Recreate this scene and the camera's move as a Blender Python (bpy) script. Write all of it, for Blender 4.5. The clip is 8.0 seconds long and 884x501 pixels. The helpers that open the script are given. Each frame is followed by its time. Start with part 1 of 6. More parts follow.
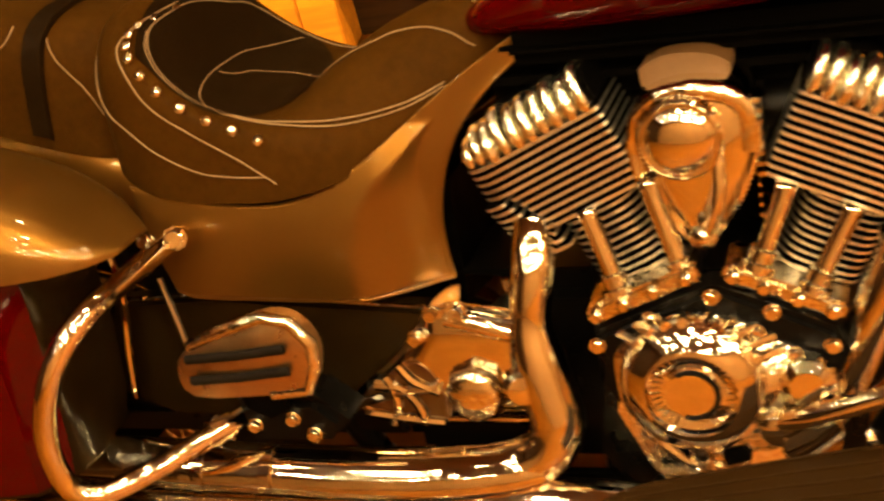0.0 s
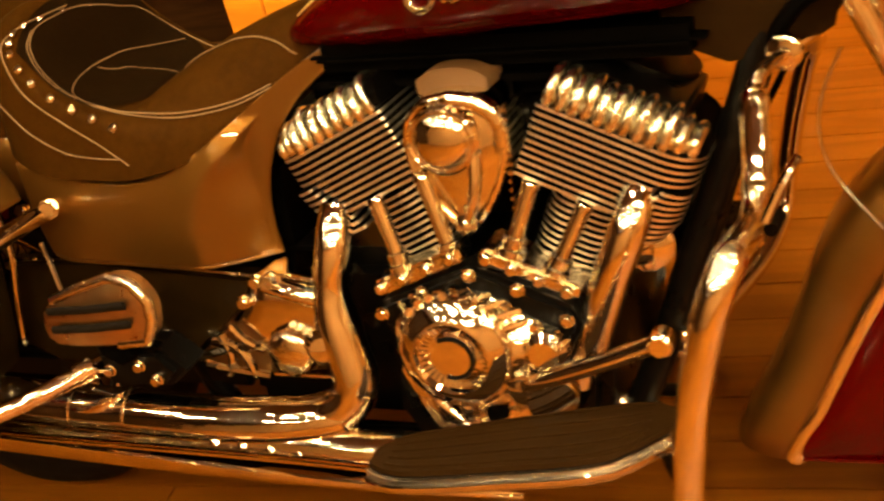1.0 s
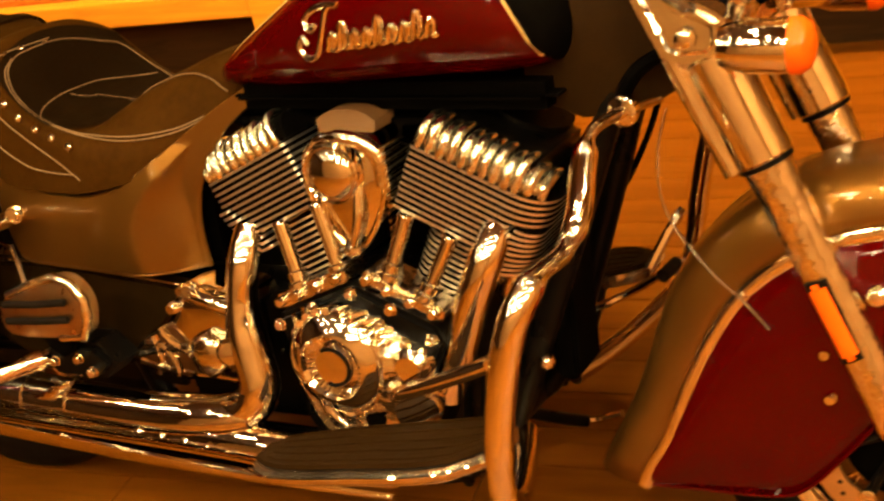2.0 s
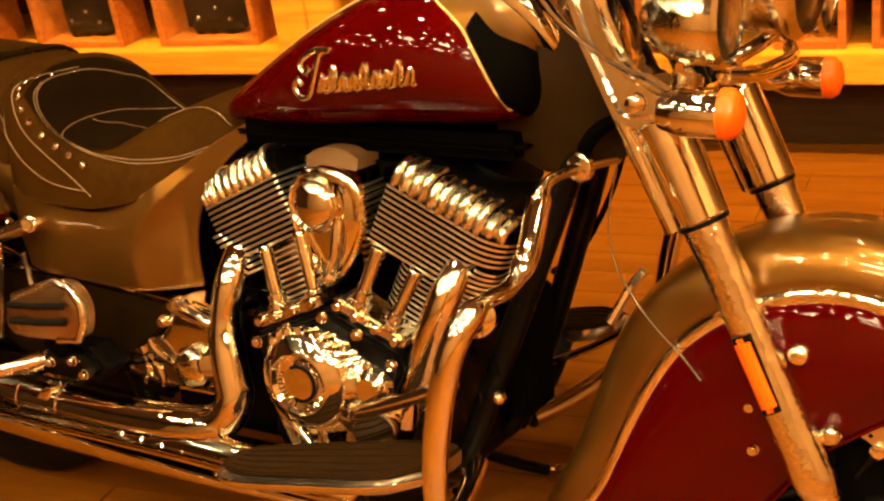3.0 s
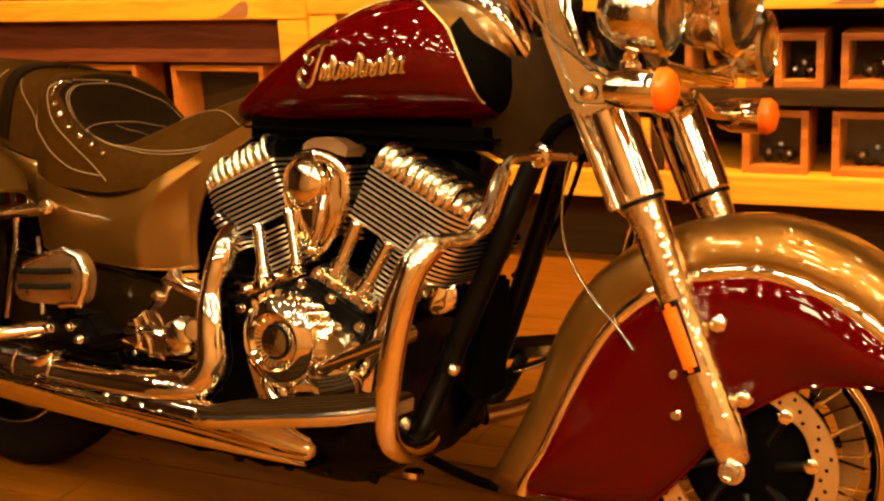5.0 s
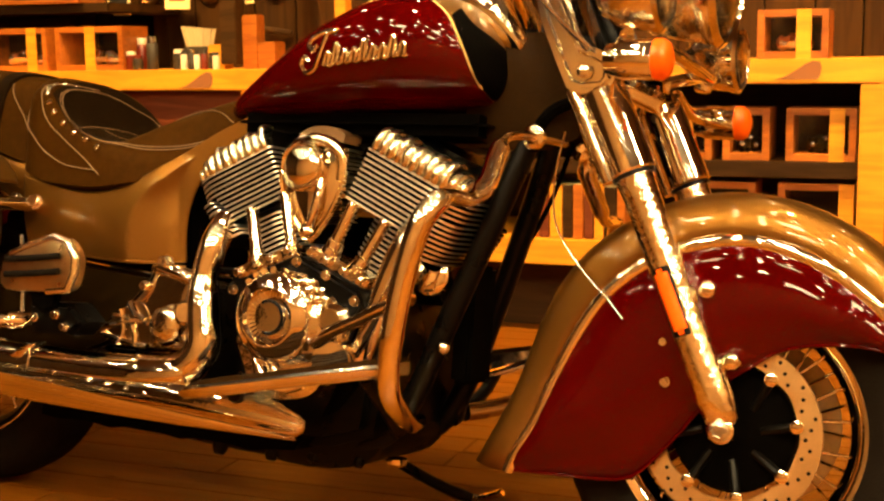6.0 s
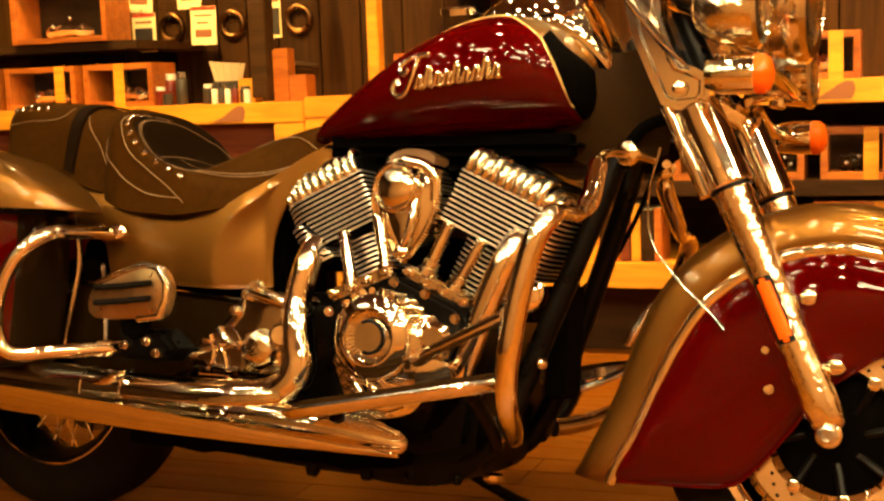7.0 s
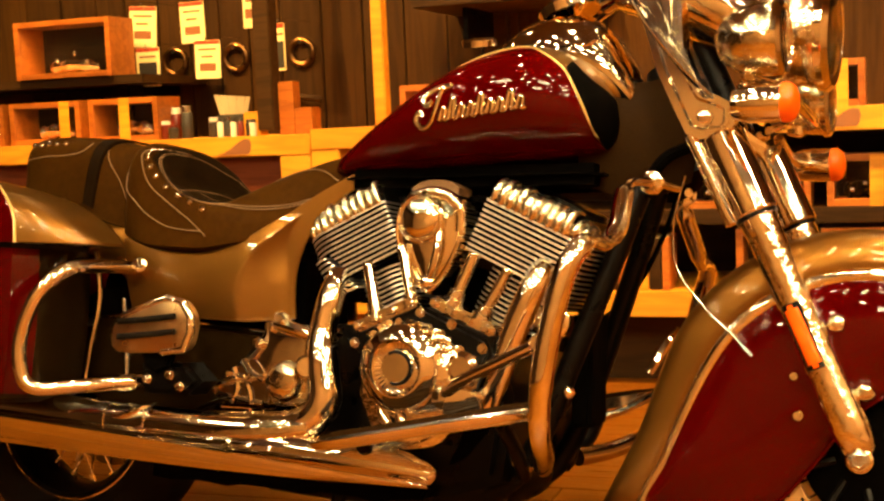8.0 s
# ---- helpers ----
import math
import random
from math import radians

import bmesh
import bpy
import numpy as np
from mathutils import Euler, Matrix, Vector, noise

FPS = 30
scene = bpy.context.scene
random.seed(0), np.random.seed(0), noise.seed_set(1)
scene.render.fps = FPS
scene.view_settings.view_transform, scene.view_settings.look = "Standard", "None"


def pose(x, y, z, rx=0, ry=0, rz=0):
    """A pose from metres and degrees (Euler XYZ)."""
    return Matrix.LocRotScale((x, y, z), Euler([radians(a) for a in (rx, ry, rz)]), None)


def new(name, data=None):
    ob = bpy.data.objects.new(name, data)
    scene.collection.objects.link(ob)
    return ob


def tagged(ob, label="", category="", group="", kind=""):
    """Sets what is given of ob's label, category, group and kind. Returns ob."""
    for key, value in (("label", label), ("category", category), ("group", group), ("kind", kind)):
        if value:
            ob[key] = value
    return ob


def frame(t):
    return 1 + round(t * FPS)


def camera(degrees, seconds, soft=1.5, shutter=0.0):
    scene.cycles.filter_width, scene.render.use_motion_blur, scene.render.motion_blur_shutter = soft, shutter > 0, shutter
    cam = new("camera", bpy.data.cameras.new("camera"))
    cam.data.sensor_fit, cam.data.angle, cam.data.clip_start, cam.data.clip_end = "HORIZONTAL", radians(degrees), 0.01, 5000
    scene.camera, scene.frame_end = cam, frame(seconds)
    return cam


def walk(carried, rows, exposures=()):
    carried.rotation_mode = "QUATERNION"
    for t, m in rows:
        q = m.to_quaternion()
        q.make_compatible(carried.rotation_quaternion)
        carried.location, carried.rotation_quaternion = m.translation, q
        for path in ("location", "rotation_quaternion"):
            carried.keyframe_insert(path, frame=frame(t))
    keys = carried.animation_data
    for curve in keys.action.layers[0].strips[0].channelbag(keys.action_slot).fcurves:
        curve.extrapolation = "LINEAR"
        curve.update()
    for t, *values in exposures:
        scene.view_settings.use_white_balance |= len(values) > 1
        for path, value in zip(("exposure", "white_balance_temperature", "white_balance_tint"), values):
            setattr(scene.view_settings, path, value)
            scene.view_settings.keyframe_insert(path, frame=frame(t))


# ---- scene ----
cam = camera(38.0, 8.0, soft=2.4, shutter=0.5)
# seconds, eye, yaw, pitch, roll (to the left)
ROWS = [
    (0, -0.684, -1.158, 1.442, 17.73, -32.22, -15.24),
    (0.5, -0.497, -1.248, 1.464, 19.13, -31.78, -14.27),
    (1, -0.297, -1.310, 1.503, 20.82, -32.16, -14.51),
    (1.5, -0.075, -1.327, 1.533, 24.84, -32.14, -15.14),
    (1.8, 0.034, -1.364, 1.497, 26.36, -30.10, -14.67),
    (2, 0.065, -1.404, 1.519, 25.58, -29.03, -13.20),
    (2.2, 0.095, -1.457, 1.515, 24.62, -27.69, -11.54),
    (3.5, 0.284, -1.565, 1.496, 27.77, -24.00, -7.56),
    (4, 0.315, -1.677, 1.447, 26.55, -21.84, -5.84),
    (4.5, 0.375, -1.733, 1.363, 26.86, -19.41, -4.96),
    (5, 0.392, -1.846, 1.236, 25.54, -15.74, -3.25),
    (5.2, 0.396, -1.880, 1.177, 25.16, -14.31, -2.64),
    (6.3, 0.247, -2.081, 0.919, 20.39, -7.98, -0.99),
    (6.5, 0.203, -2.107, 0.924, 20.22, -7.95, -1.35),
    (7, 0.117, -2.151, 0.927, 20.15, -7.18, -2.02),
    (7.5, 0.073, -2.164, 0.914, 19.75, -6.32, -2.19),
    (7.7, 0.068, -2.169, 0.925, 19.69, -6.24, -2.51),
    (8, 0.055, -2.182, 0.930, 19.56, -5.83, -2.55),
]
walk(cam, [(t, pose(x, y, z, 0, 0, yaw) @ pose(0, 0, 0, 90 + pitch) @ pose(0, 0, 0, 0, 0, roll)) for t, x, y, z, yaw, pitch, roll in ROWS],
     exposures=[(0.0, 0.2), (0.5, 0.16), (1.0, 0.1), (2.0, 0.08), (4.0, 0.1), (8.0, 0.06)])

# ---- world and lamps ----
world = bpy.data.worlds.new("world")
scene.world = world
world.use_nodes = True
world.node_tree.nodes["Background"].inputs[0].default_value = (0.02, 0.012, 0.004, 1)
world.node_tree.nodes["Background"].inputs[1].default_value = 0.3

WARM = (1.0, 0.57, 0.15)
PALE = (1.0, 0.745, 0.385)
SOFT = (1.0, 0.72, 0.36)
# ceiling spots: x, y, watts
SPOTS = [(x, 1.2, 290, 92) for x in (-3.3, -2.2, -1.1, 0.0, 1.1)]
SPOTS += [(3.05, -0.8, 150, 150), (3.05, -2.6, 150, 150)]
SPOTS += [(x, -1.7, 175, 84) for x in (-0.6, 0.4, 1.4)]
SPOTS += [(x, -0.1, 70, 84) for x in (-0.9, 0.15, 1.2)]
PANELS = [(x, -2.1) for x in (-1.6, -0.3, 1.0)] + [(2.3, -0.9), (2.3, -2.1)] + [(x, -3.5) for x in (-0.6, 1.4)]
ROOM_H = 2.9
def ceiling_spot(x, y, watts, cone):
    lamp = bpy.data.lights.new("spot_lamp", "SPOT")
    lamp.energy, lamp.color, lamp.spot_size, lamp.spot_blend, lamp.shadow_soft_size = watts, WARM if y > 0 else SOFT, radians(cone), 0.7, 0.04
    ob = new("spot_lamp", lamp)
    ob.matrix_world = pose(x, y, ROOM_H - 0.16, 32 if y > 0 else 0)
for s in SPOTS:
    ceiling_spot(*s)

# ---- materials ----
def mat(name, color, rough=0.5, metal=0.0, var=0.12, scale=8.0, bump=0.0, bscale=200.0, coat=0.0, dirt=0.0, stretch=None, spec=0.5):
    """A principled material with two scales of colour variation, fine relief and uneven gloss."""
    m = bpy.data.materials.new(name)
    m.use_nodes = True
    nt = m.node_tree
    b = nt.nodes["Principled BSDF"]
    tc = nt.nodes.new("ShaderNodeTexCoord")
    vec = tc.outputs["Object"]
    if stretch:
        mp = nt.nodes.new("ShaderNodeMapping")
        mp.inputs["Scale"].default_value = stretch
        nt.links.new(vec, mp.inputs[0])
        vec = mp.outputs[0]
    n1 = nt.nodes.new("ShaderNodeTexNoise")
    n1.inputs["Scale"].default_value, n1.inputs["Detail"].default_value = scale, 6
    n2 = nt.nodes.new("ShaderNodeTexNoise")
    n2.inputs["Scale"].default_value, n2.inputs["Detail"].default_value = scale * 9, 4
    nt.links.new(vec, n1.inputs["Vector"])
    nt.links.new(vec, n2.inputs["Vector"])
    mix = nt.nodes.new("ShaderNodeMix")
    mix.data_type = "FLOAT"
    mix.inputs[0].default_value = 0.4
    nt.links.new(n1.outputs[0], mix.inputs[2])
    nt.links.new(n2.outputs[0], mix.inputs[3])
    ramp = nt.nodes.new("ShaderNodeMapRange")
    ramp.inputs[1].default_value, ramp.inputs[2].default_value = 0.3, 0.7
    ramp.inputs[3].default_value, ramp.inputs[4].default_value = 1 - var, 1 + var
    nt.links.new(mix.outputs[0], ramp.inputs[0])
    sc = nt.nodes.new("ShaderNodeVectorMath")
    sc.operation = "SCALE"
    sc.inputs[0].default_value = color
    nt.links.new(ramp.outputs[0], sc.inputs["Scale"])
    nt.links.new(sc.outputs[0], b.inputs["Base Color"])
    b.inputs["Metallic"].default_value = metal
    b.inputs["Specular IOR Level"].default_value = spec
    rr = nt.nodes.new("ShaderNodeMapRange")
    rr.inputs[3].default_value, rr.inputs[4].default_value = max(rough * (1 - 0.35 - dirt), 0.01), rough * (1 + 0.35 + dirt)
    nt.links.new(n1.outputs[0], rr.inputs[0])
    nt.links.new(rr.outputs[0], b.inputs["Roughness"])
    if coat:
        b.inputs["Coat Weight"].default_value, b.inputs["Coat Roughness"].default_value = coat, 0.02
    if bump:
        n3 = nt.nodes.new("ShaderNodeTexNoise")
        n3.inputs["Scale"].default_value, n3.inputs["Detail"].default_value = bscale, 3
        nt.links.new(vec, n3.inputs["Vector"])
        bp = nt.nodes.new("ShaderNodeBump")
        bp.inputs["Strength"].default_value, bp.inputs["Distance"].default_value = bump, 0.002
        nt.links.new(n3.outputs[0], bp.inputs["Height"])
        nt.links.new(bp.outputs[0], b.inputs["Normal"])
    return m

def wood(name, color, dark, rough=0.35, grain=(1, 14, 14), ring=3.0, rand=0.25, coat=0.0):
    """Wood with long grain, tinted piece by piece."""
    m = mat(name, color, rough, 0, 0.1, 6, 0.15, 60, coat, 0.1, grain)
    nt = m.node_tree
    b = nt.nodes["Principled BSDF"]
    old = b.inputs["Base Color"].links[0].from_socket
    vec = nt.nodes["Mapping"].outputs[0]
    w = nt.nodes.new("ShaderNodeTexNoise")
    w.inputs["Scale"].default_value, w.inputs["Detail"].default_value, w.inputs["Distortion"].default_value = ring, 8, 1.2
    nt.links.new(vec, w.inputs["Vector"])
    cr = nt.nodes.new("ShaderNodeMapRange")
    cr.inputs[1].default_value, cr.inputs[2].default_value = 0.42, 0.62
    nt.links.new(w.outputs[0], cr.inputs[0])
    mx = nt.nodes.new("ShaderNodeMix")
    mx.data_type = "RGBA"
    nt.links.new(cr.outputs[0], mx.inputs[0])
    nt.links.new(old, mx.inputs[6])
    mx.inputs[7].default_value = (*dark, 1)
    info = nt.nodes.new("ShaderNodeObjectInfo")
    rg = nt.nodes.new("ShaderNodeMapRange")
    rg.inputs[3].default_value, rg.inputs[4].default_value = 1 - rand, 1 + rand
    nt.links.new(info.outputs["Random"], rg.inputs[0])
    sc = nt.nodes.new("ShaderNodeVectorMath")
    sc.operation = "SCALE"
    nt.links.new(mx.outputs[2], sc.inputs[0])
    nt.links.new(rg.outputs[0], sc.inputs["Scale"])
    nt.links.new(sc.outputs[0], b.inputs["Base Color"])
    return m

CHROME = mat("chrome", (0.92, 0.83, 0.66), 0.05, 1.0, 0.05, 30, 0.1, 55, dirt=0.3)
CAST = mat("cast_chrome", (0.93, 0.84, 0.66), 0.07, 1.0, 0.08, 40, 0.85, 80, dirt=0.3)
STEEL = mat("brushed_steel", (0.62, 0.6, 0.56), 0.22, 1.0, 0.12, 40, 0.1, 300)
BRONZE = mat("dark_bronze_casting", (0.14, 0.07, 0.025), 0.3, 1.0, 0.15, 40, 0.2, 200)
PEGMETAL = mat("warm_brushed_alloy", (0.55, 0.36, 0.17), 0.3, 1.0, 0.15, 40, 0.2, 200)
ALLOY = mat("dull_brown_casting", (0.13, 0.06, 0.016), 0.6, 0.0, 0.12, 30, 0.2, 200)
FIN = mat("machined_fin", (0.88, 0.83, 0.72), 0.34, 1.0, 0.12, 60, 0.1, 300)
BLACK = mat("black_enamel", (0.0018, 0.0015, 0.0012), 0.3, 0, 0.3, 20, 0.1, 300, spec=0.12)
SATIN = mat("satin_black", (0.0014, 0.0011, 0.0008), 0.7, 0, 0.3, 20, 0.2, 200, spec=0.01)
GLOSSBLACK = mat("gloss_brown_black", (0.012, 0.006, 0.0013), 0.4, 0, 0.2, 20, 0.1, 100, coat=0.35, spec=0.02)
POLISHED = mat("polished_chrome_plate", (0.92, 0.83, 0.66), 0.06, 1.0, 0.05, 12, 0.03, 20, dirt=0.3)
RIB = mat("sand_cast_aluminium", (1.0, 0.95, 0.76), 0.2, 1.0, 0.12, 60, 0.8, 110, dirt=0.3)
GREY = mat("grey_metallic_paint", (0.2, 0.088, 0.014), 0.36, 0.85, 0.03, 12, 0, 1, coat=0.7, spec=0.05)
RED = mat("deep_red_gloss_paint", (0.052, 0.0003, 0.0002), 0.3, 0.0, 0.08, 12, 0, 1, coat=0.5, spec=0.0)
GOLD = mat("gold_pinstripe", (0.75, 0.5, 0.16), 0.35, 0.3, 0.1, 40)
LEATHER = mat("dark_brown_leather", (0.037, 0.0142, 0.0014), 0.55, 0, 0.25, 9, 0.35, 420, dirt=0.1, spec=0.015)
LEATHER2 = mat("black_leather", (0.009, 0.004, 0.0007), 0.55, 0, 0.25, 10, 0.35, 420, dirt=0.1, spec=0.03)
THREAD = mat("pale_thread", (0.24, 0.14, 0.06), 0.8, 0, 0.15, 60)
RUBBER = mat("tyre_rubber", (0.007, 0.0045, 0.0025), 0.75, 0, 0.3, 30, 0.4, 150, spec=0.08)
MATRUBBER = mat("brown_black_rubber", (0.016, 0.007, 0.0013), 0.6, 0, 0.2, 30, 0.3, 150, spec=0.03)
AMBER = mat("amber_lens", (0.9, 0.115, 0.004), 0.2, 0, 0.06, 60, 0.2, 500, coat=0.25, spec=0.2)
REDLENS = mat("red_lens", (0.6, 0.02, 0.008), 0.12, 0, 0.06, 60, 0.2, 500, coat=0.8)
DISC = mat("brake_disc_steel", (0.74, 0.54, 0.26), 0.36, 1.0, 0.12, 30, 0.1, 200)
BENCH = wood("honey_pine", (0.76, 0.335, 0.022), (0.62, 0.24, 0.014), 0.38, (0.8, 10, 10), 2.5, 0.08)
BOXWOOD = wood("orange_stained_wood", (0.4, 0.12, 0.013), (0.28, 0.075, 0.008), 0.4, (1.5, 12, 12), 3, 0.2)
REDWOOD = wood("red_brown_board", (0.17, 0.045, 0.018), (0.11, 0.028, 0.012), 0.45, (0.8, 9, 9), 3, 0.15)
WALLWOOD = wood("dark_wall_board", (0.044, 0.0175, 0.0024), (0.027, 0.01, 0.0012), 0.6, (8, 8, 0.7), 2.5, 0.25)
FLOORWOOD = wood("floor_plank_wood", (0.18, 0.057, 0.0031), (0.14, 0.042, 0.0022), 0.34, (0.9, 9, 9), 2.2, 0.08)
DARKBOARD = wood("dark_shelf_board", (0.04, 0.018, 0.005), (0.024, 0.011, 0.003), 0.5, (1, 10, 10), 3, 0.15)
for m in (WALLWOOD, DARKBOARD, REDWOOD, FLOORWOOD):
    m.node_tree.nodes["Principled BSDF"].inputs["Specular IOR Level"].default_value = 0.12
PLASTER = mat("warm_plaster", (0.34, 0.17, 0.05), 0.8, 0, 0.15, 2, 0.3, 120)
# unseen ceiling: colour kept dark so chrome reflects dark and less light bounces
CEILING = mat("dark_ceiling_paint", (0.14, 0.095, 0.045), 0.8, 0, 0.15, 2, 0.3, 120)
PAPER = mat("cream_card", (0.9, 0.74, 0.36), 0.7, 0, 0.08, 20, 0.1, 200)
INK = mat("brown_ink", (0.25, 0.09, 0.03), 0.7, 0, 0.1, 40)
BLACKCARD = mat("black_card", (0.03, 0.025, 0.02), 0.5, 0, 0.2, 30)
WHITEPL = mat("white_plastic", (0.7, 0.66, 0.58), 0.4, 0, 0.06, 20)
CARD = mat("pale_grey_card", (0.42, 0.34, 0.2), 0.7, 0, 0.1, 30, 0.1, 200)
DARKRED = mat("dark_red_plastic", (0.13, 0.014, 0.005), 0.35, 0, 0.1, 30)
REDPL = mat("red_plastic", (0.5, 0.05, 0.02), 0.4, 0, 0.1, 30)
def glass(name, color, rough=0.0, bump=0.0):
    m = mat(name, color, rough, 0, 0.02, 10, bump, 90)
    b = m.node_tree.nodes["Principled BSDF"]
    b.inputs["Transmission Weight"].default_value, b.inputs["IOR"].default_value = 1.0, 1.45
    return m
GLASS = glass("clear_glass", (0.95, 0.95, 0.93))
LENS = glass("ribbed_lens_glass", (0.97, 0.93, 0.82), 0.12, 0.9)
SHIELD = glass("clear_acrylic", (0.97, 0.97, 0.95))
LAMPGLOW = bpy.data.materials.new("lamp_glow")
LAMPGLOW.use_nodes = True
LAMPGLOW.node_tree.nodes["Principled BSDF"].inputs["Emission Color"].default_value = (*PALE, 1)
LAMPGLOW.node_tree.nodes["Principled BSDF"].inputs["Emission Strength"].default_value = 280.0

PANELGLOW = bpy.data.materials.new("panel_glow")
PANELGLOW.use_nodes = True
PANELGLOW.node_tree.nodes["Principled BSDF"].inputs["Emission Color"].default_value = (*PALE, 1)
PANELGLOW.node_tree.nodes["Principled BSDF"].inputs["Emission Strength"].default_value = 64.0

# ---- building helpers ----
def part(name, bm, material, parent=None, label="", smooth=True):
    """Links a bmesh as one mesh object under a thing or part."""
    me = bpy.data.meshes.new(name)
    bmesh.ops.recalc_face_normals(bm, faces=bm.faces)
    bm.to_mesh(me)
    bm.free()
    me.materials.append(material)
    if smooth:
        me.polygons.foreach_set("use_smooth", [True] * len(me.polygons))
        me.set_sharp_from_angle(angle=radians(38))
    ob = new(name, me)
    while parent and parent.parent and parent.parent.parent:
        parent = parent.parent
    if parent:
        ob.parent = parent
    if label:
        tagged(ob, label)
    return ob

def thing(name, label, category, group="", kind="", m=None):
    ob = new(name)
    ob.empty_display_size = 0.1
    if m is not None:
        ob.matrix_world = m
    return tagged(ob, label, category, group, kind)

def B():
    return bmesh.new()

def spline(pts, n=6):
    """A smooth run of points through pts."""
    P = [Vector(p) for p in pts]
    if len(P) < 3:
        return P
    out = []
    for i in range(len(P) - 1):
        a, b, c, d = P[max(i - 1, 0)], P[i], P[i + 1], P[min(i + 2, len(P) - 1)]
        for k in range(n):
            t = k / n
            out.append(0.5 * ((2 * b) + (c - a) * t + (2 * a - 5 * b + 4 * c - d) * t * t + (3 * b - a - 3 * c + d) * t ** 3))
    return out + [P[-1]]

def sweep(bm, pts, r, seg=12, flat=1.0, side=None, ends=True, closed=False):
    """A tube along pts; r may be a list; flat squeezes it along side."""
    P = [Vector(p) for p in pts]
    R = r if isinstance(r, (list, tuple)) else [r] * len(P)
    rings, n = [], len(P)
    last = Vector(side) if side else None
    for i in range(n):
        if closed:
            d = P[(i + 1) % n] - P[i - 1]
        else:
            d = P[min(i + 1, n - 1)] - P[max(i - 1, 0)]
        d.normalize()
        if last is None:
            last = Vector((0, 0, 1)) if abs(d.z) < 0.9 else Vector((0, 1, 0))
        u = last - d * last.dot(d)
        u.normalize()
        v = d.cross(u)
        if not side:
            last = u
        rad = R[min(i, len(R) - 1)]
        rings.append([bm.verts.new(P[i] + u * (math.cos(a) * rad * flat) + v * (math.sin(a) * rad)) for a in [2 * math.pi * k / seg for k in range(seg)]])
    m = n if closed else n - 1
    for i in range(m):
        A, Bq = rings[i], rings[(i + 1) % n]
        for k in range(seg):
            bm.faces.new((A[k], A[(k + 1) % seg], Bq[(k + 1) % seg], Bq[k]))
    if ends and not closed:
        bm.faces.new(rings[0])
        bm.faces.new(rings[-1][::-1])
    return bm

def tube(pts, r, seg=12, n=6, **k):
    return sweep(B(), spline(pts, n), r, seg, **k)

def lathe(bm, profile, centre, axis, seg=32):
    """Turns a profile of (distance along the axis, radius) round an axis."""
    a = Vector(axis).normalized()
    u = a.orthogonal().normalized()
    v = a.cross(u)
    rings = []
    for s, r in profile:
        c = Vector(centre) + a * s
        rings.append([bm.verts.new(c + (u * math.cos(2 * math.pi * k / seg) + v * math.sin(2 * math.pi * k / seg)) * max(r, 1e-5)) for k in range(seg)])
    for A, Q in zip(rings, rings[1:]):
        for k in range(seg):
            bm.faces.new((A[k], A[(k + 1) % seg], Q[(k + 1) % seg], Q[k]))
    bm.faces.new(rings[0])
    bm.faces.new(rings[-1][::-1])
    return bm

def turned(profile, centre, axis, seg=32):
    return lathe(B(), profile, centre, axis, seg)

def slab(bm, outline, y0, y1, bevel=0.0, to=None):
    """An outline in x and z, thick from y0 to y1, with rounded edges."""
    put = to or (lambda x, y, z: (x, y, z))
    first = len(bm.verts)
    f = bm.faces.new([bm.verts.new(put(x, y0, z)) for x, z in outline])
    r = bmesh.ops.extrude_face_region(bm, geom=[f])
    d = Vector(put(0, y1, 0)) - Vector(put(0, y0, 0))
    vs = [v for v in r["geom"] if isinstance(v, bmesh.types.BMVert)]
    bmesh.ops.translate(bm, verts=vs, vec=d)
    if bevel:
        bm.verts.ensure_lookup_table()
        own = set(bm.verts[first:])
        es = [e for e in bm.edges if e.verts[0] in own and e.verts[1] in own]
        big = [e for e in es if any(len(q.verts) > 4 for q in e.link_faces)] if len(outline) > 4 else es
        bmesh.ops.bevel(bm, geom=big, offset=bevel, segments=2, affect="EDGES", clamp_overlap=True)
    return bm

def plate(outline, y0, y1, bevel=0.0):
    return slab(B(), outline, y0, y1, bevel)

def pillow(outline, y_back, y_rim, bulge, seg=7, power=2.0):
    """A convex shell over an outline in x and z: side walls from y_back to y_rim, then a bulged face."""
    cx, cz = sum(x for x, _ in outline) / len(outline), sum(z for _, z in outline) / len(outline)
    s = 1 if y_rim > y_back else -1
    rings = [[(x, y_back, z) for x, z in outline], [(x, y_rim - s * 0.004, z) for x, z in outline]]
    for k in range(seg):
        f = 1 - ((k + 0.35) / seg) ** 1.3 if k else 0.985
        f = max(f, 0.04)
        rings.append([(cx + (x - cx) * f, y_rim + s * bulge * (1 - f ** power), cz + (z - cz) * f) for x, z in outline])
    return loft(rings)

def box(bm, x0, x1, y0, y1, z0, z1, bevel=0.003):
    r = bmesh.ops.create_cube(bm, size=1, matrix=Matrix.LocRotScale(((x0 + x1) / 2, (y0 + y1) / 2, (z0 + z1) / 2), None, (x1 - x0, y1 - y0, z1 - z0)))
    if bevel:
        es = list({e for v in r["verts"] for e in v.link_edges})
        bmesh.ops.bevel(bm, geom=es, offset=bevel, segments=2, affect="EDGES", clamp_overlap=True)
    return bm

def cuboid(x0, x1, y0, y1, z0, z1, bevel=0.003):
    return box(B(), x0, x1, y0, y1, z0, z1, bevel)

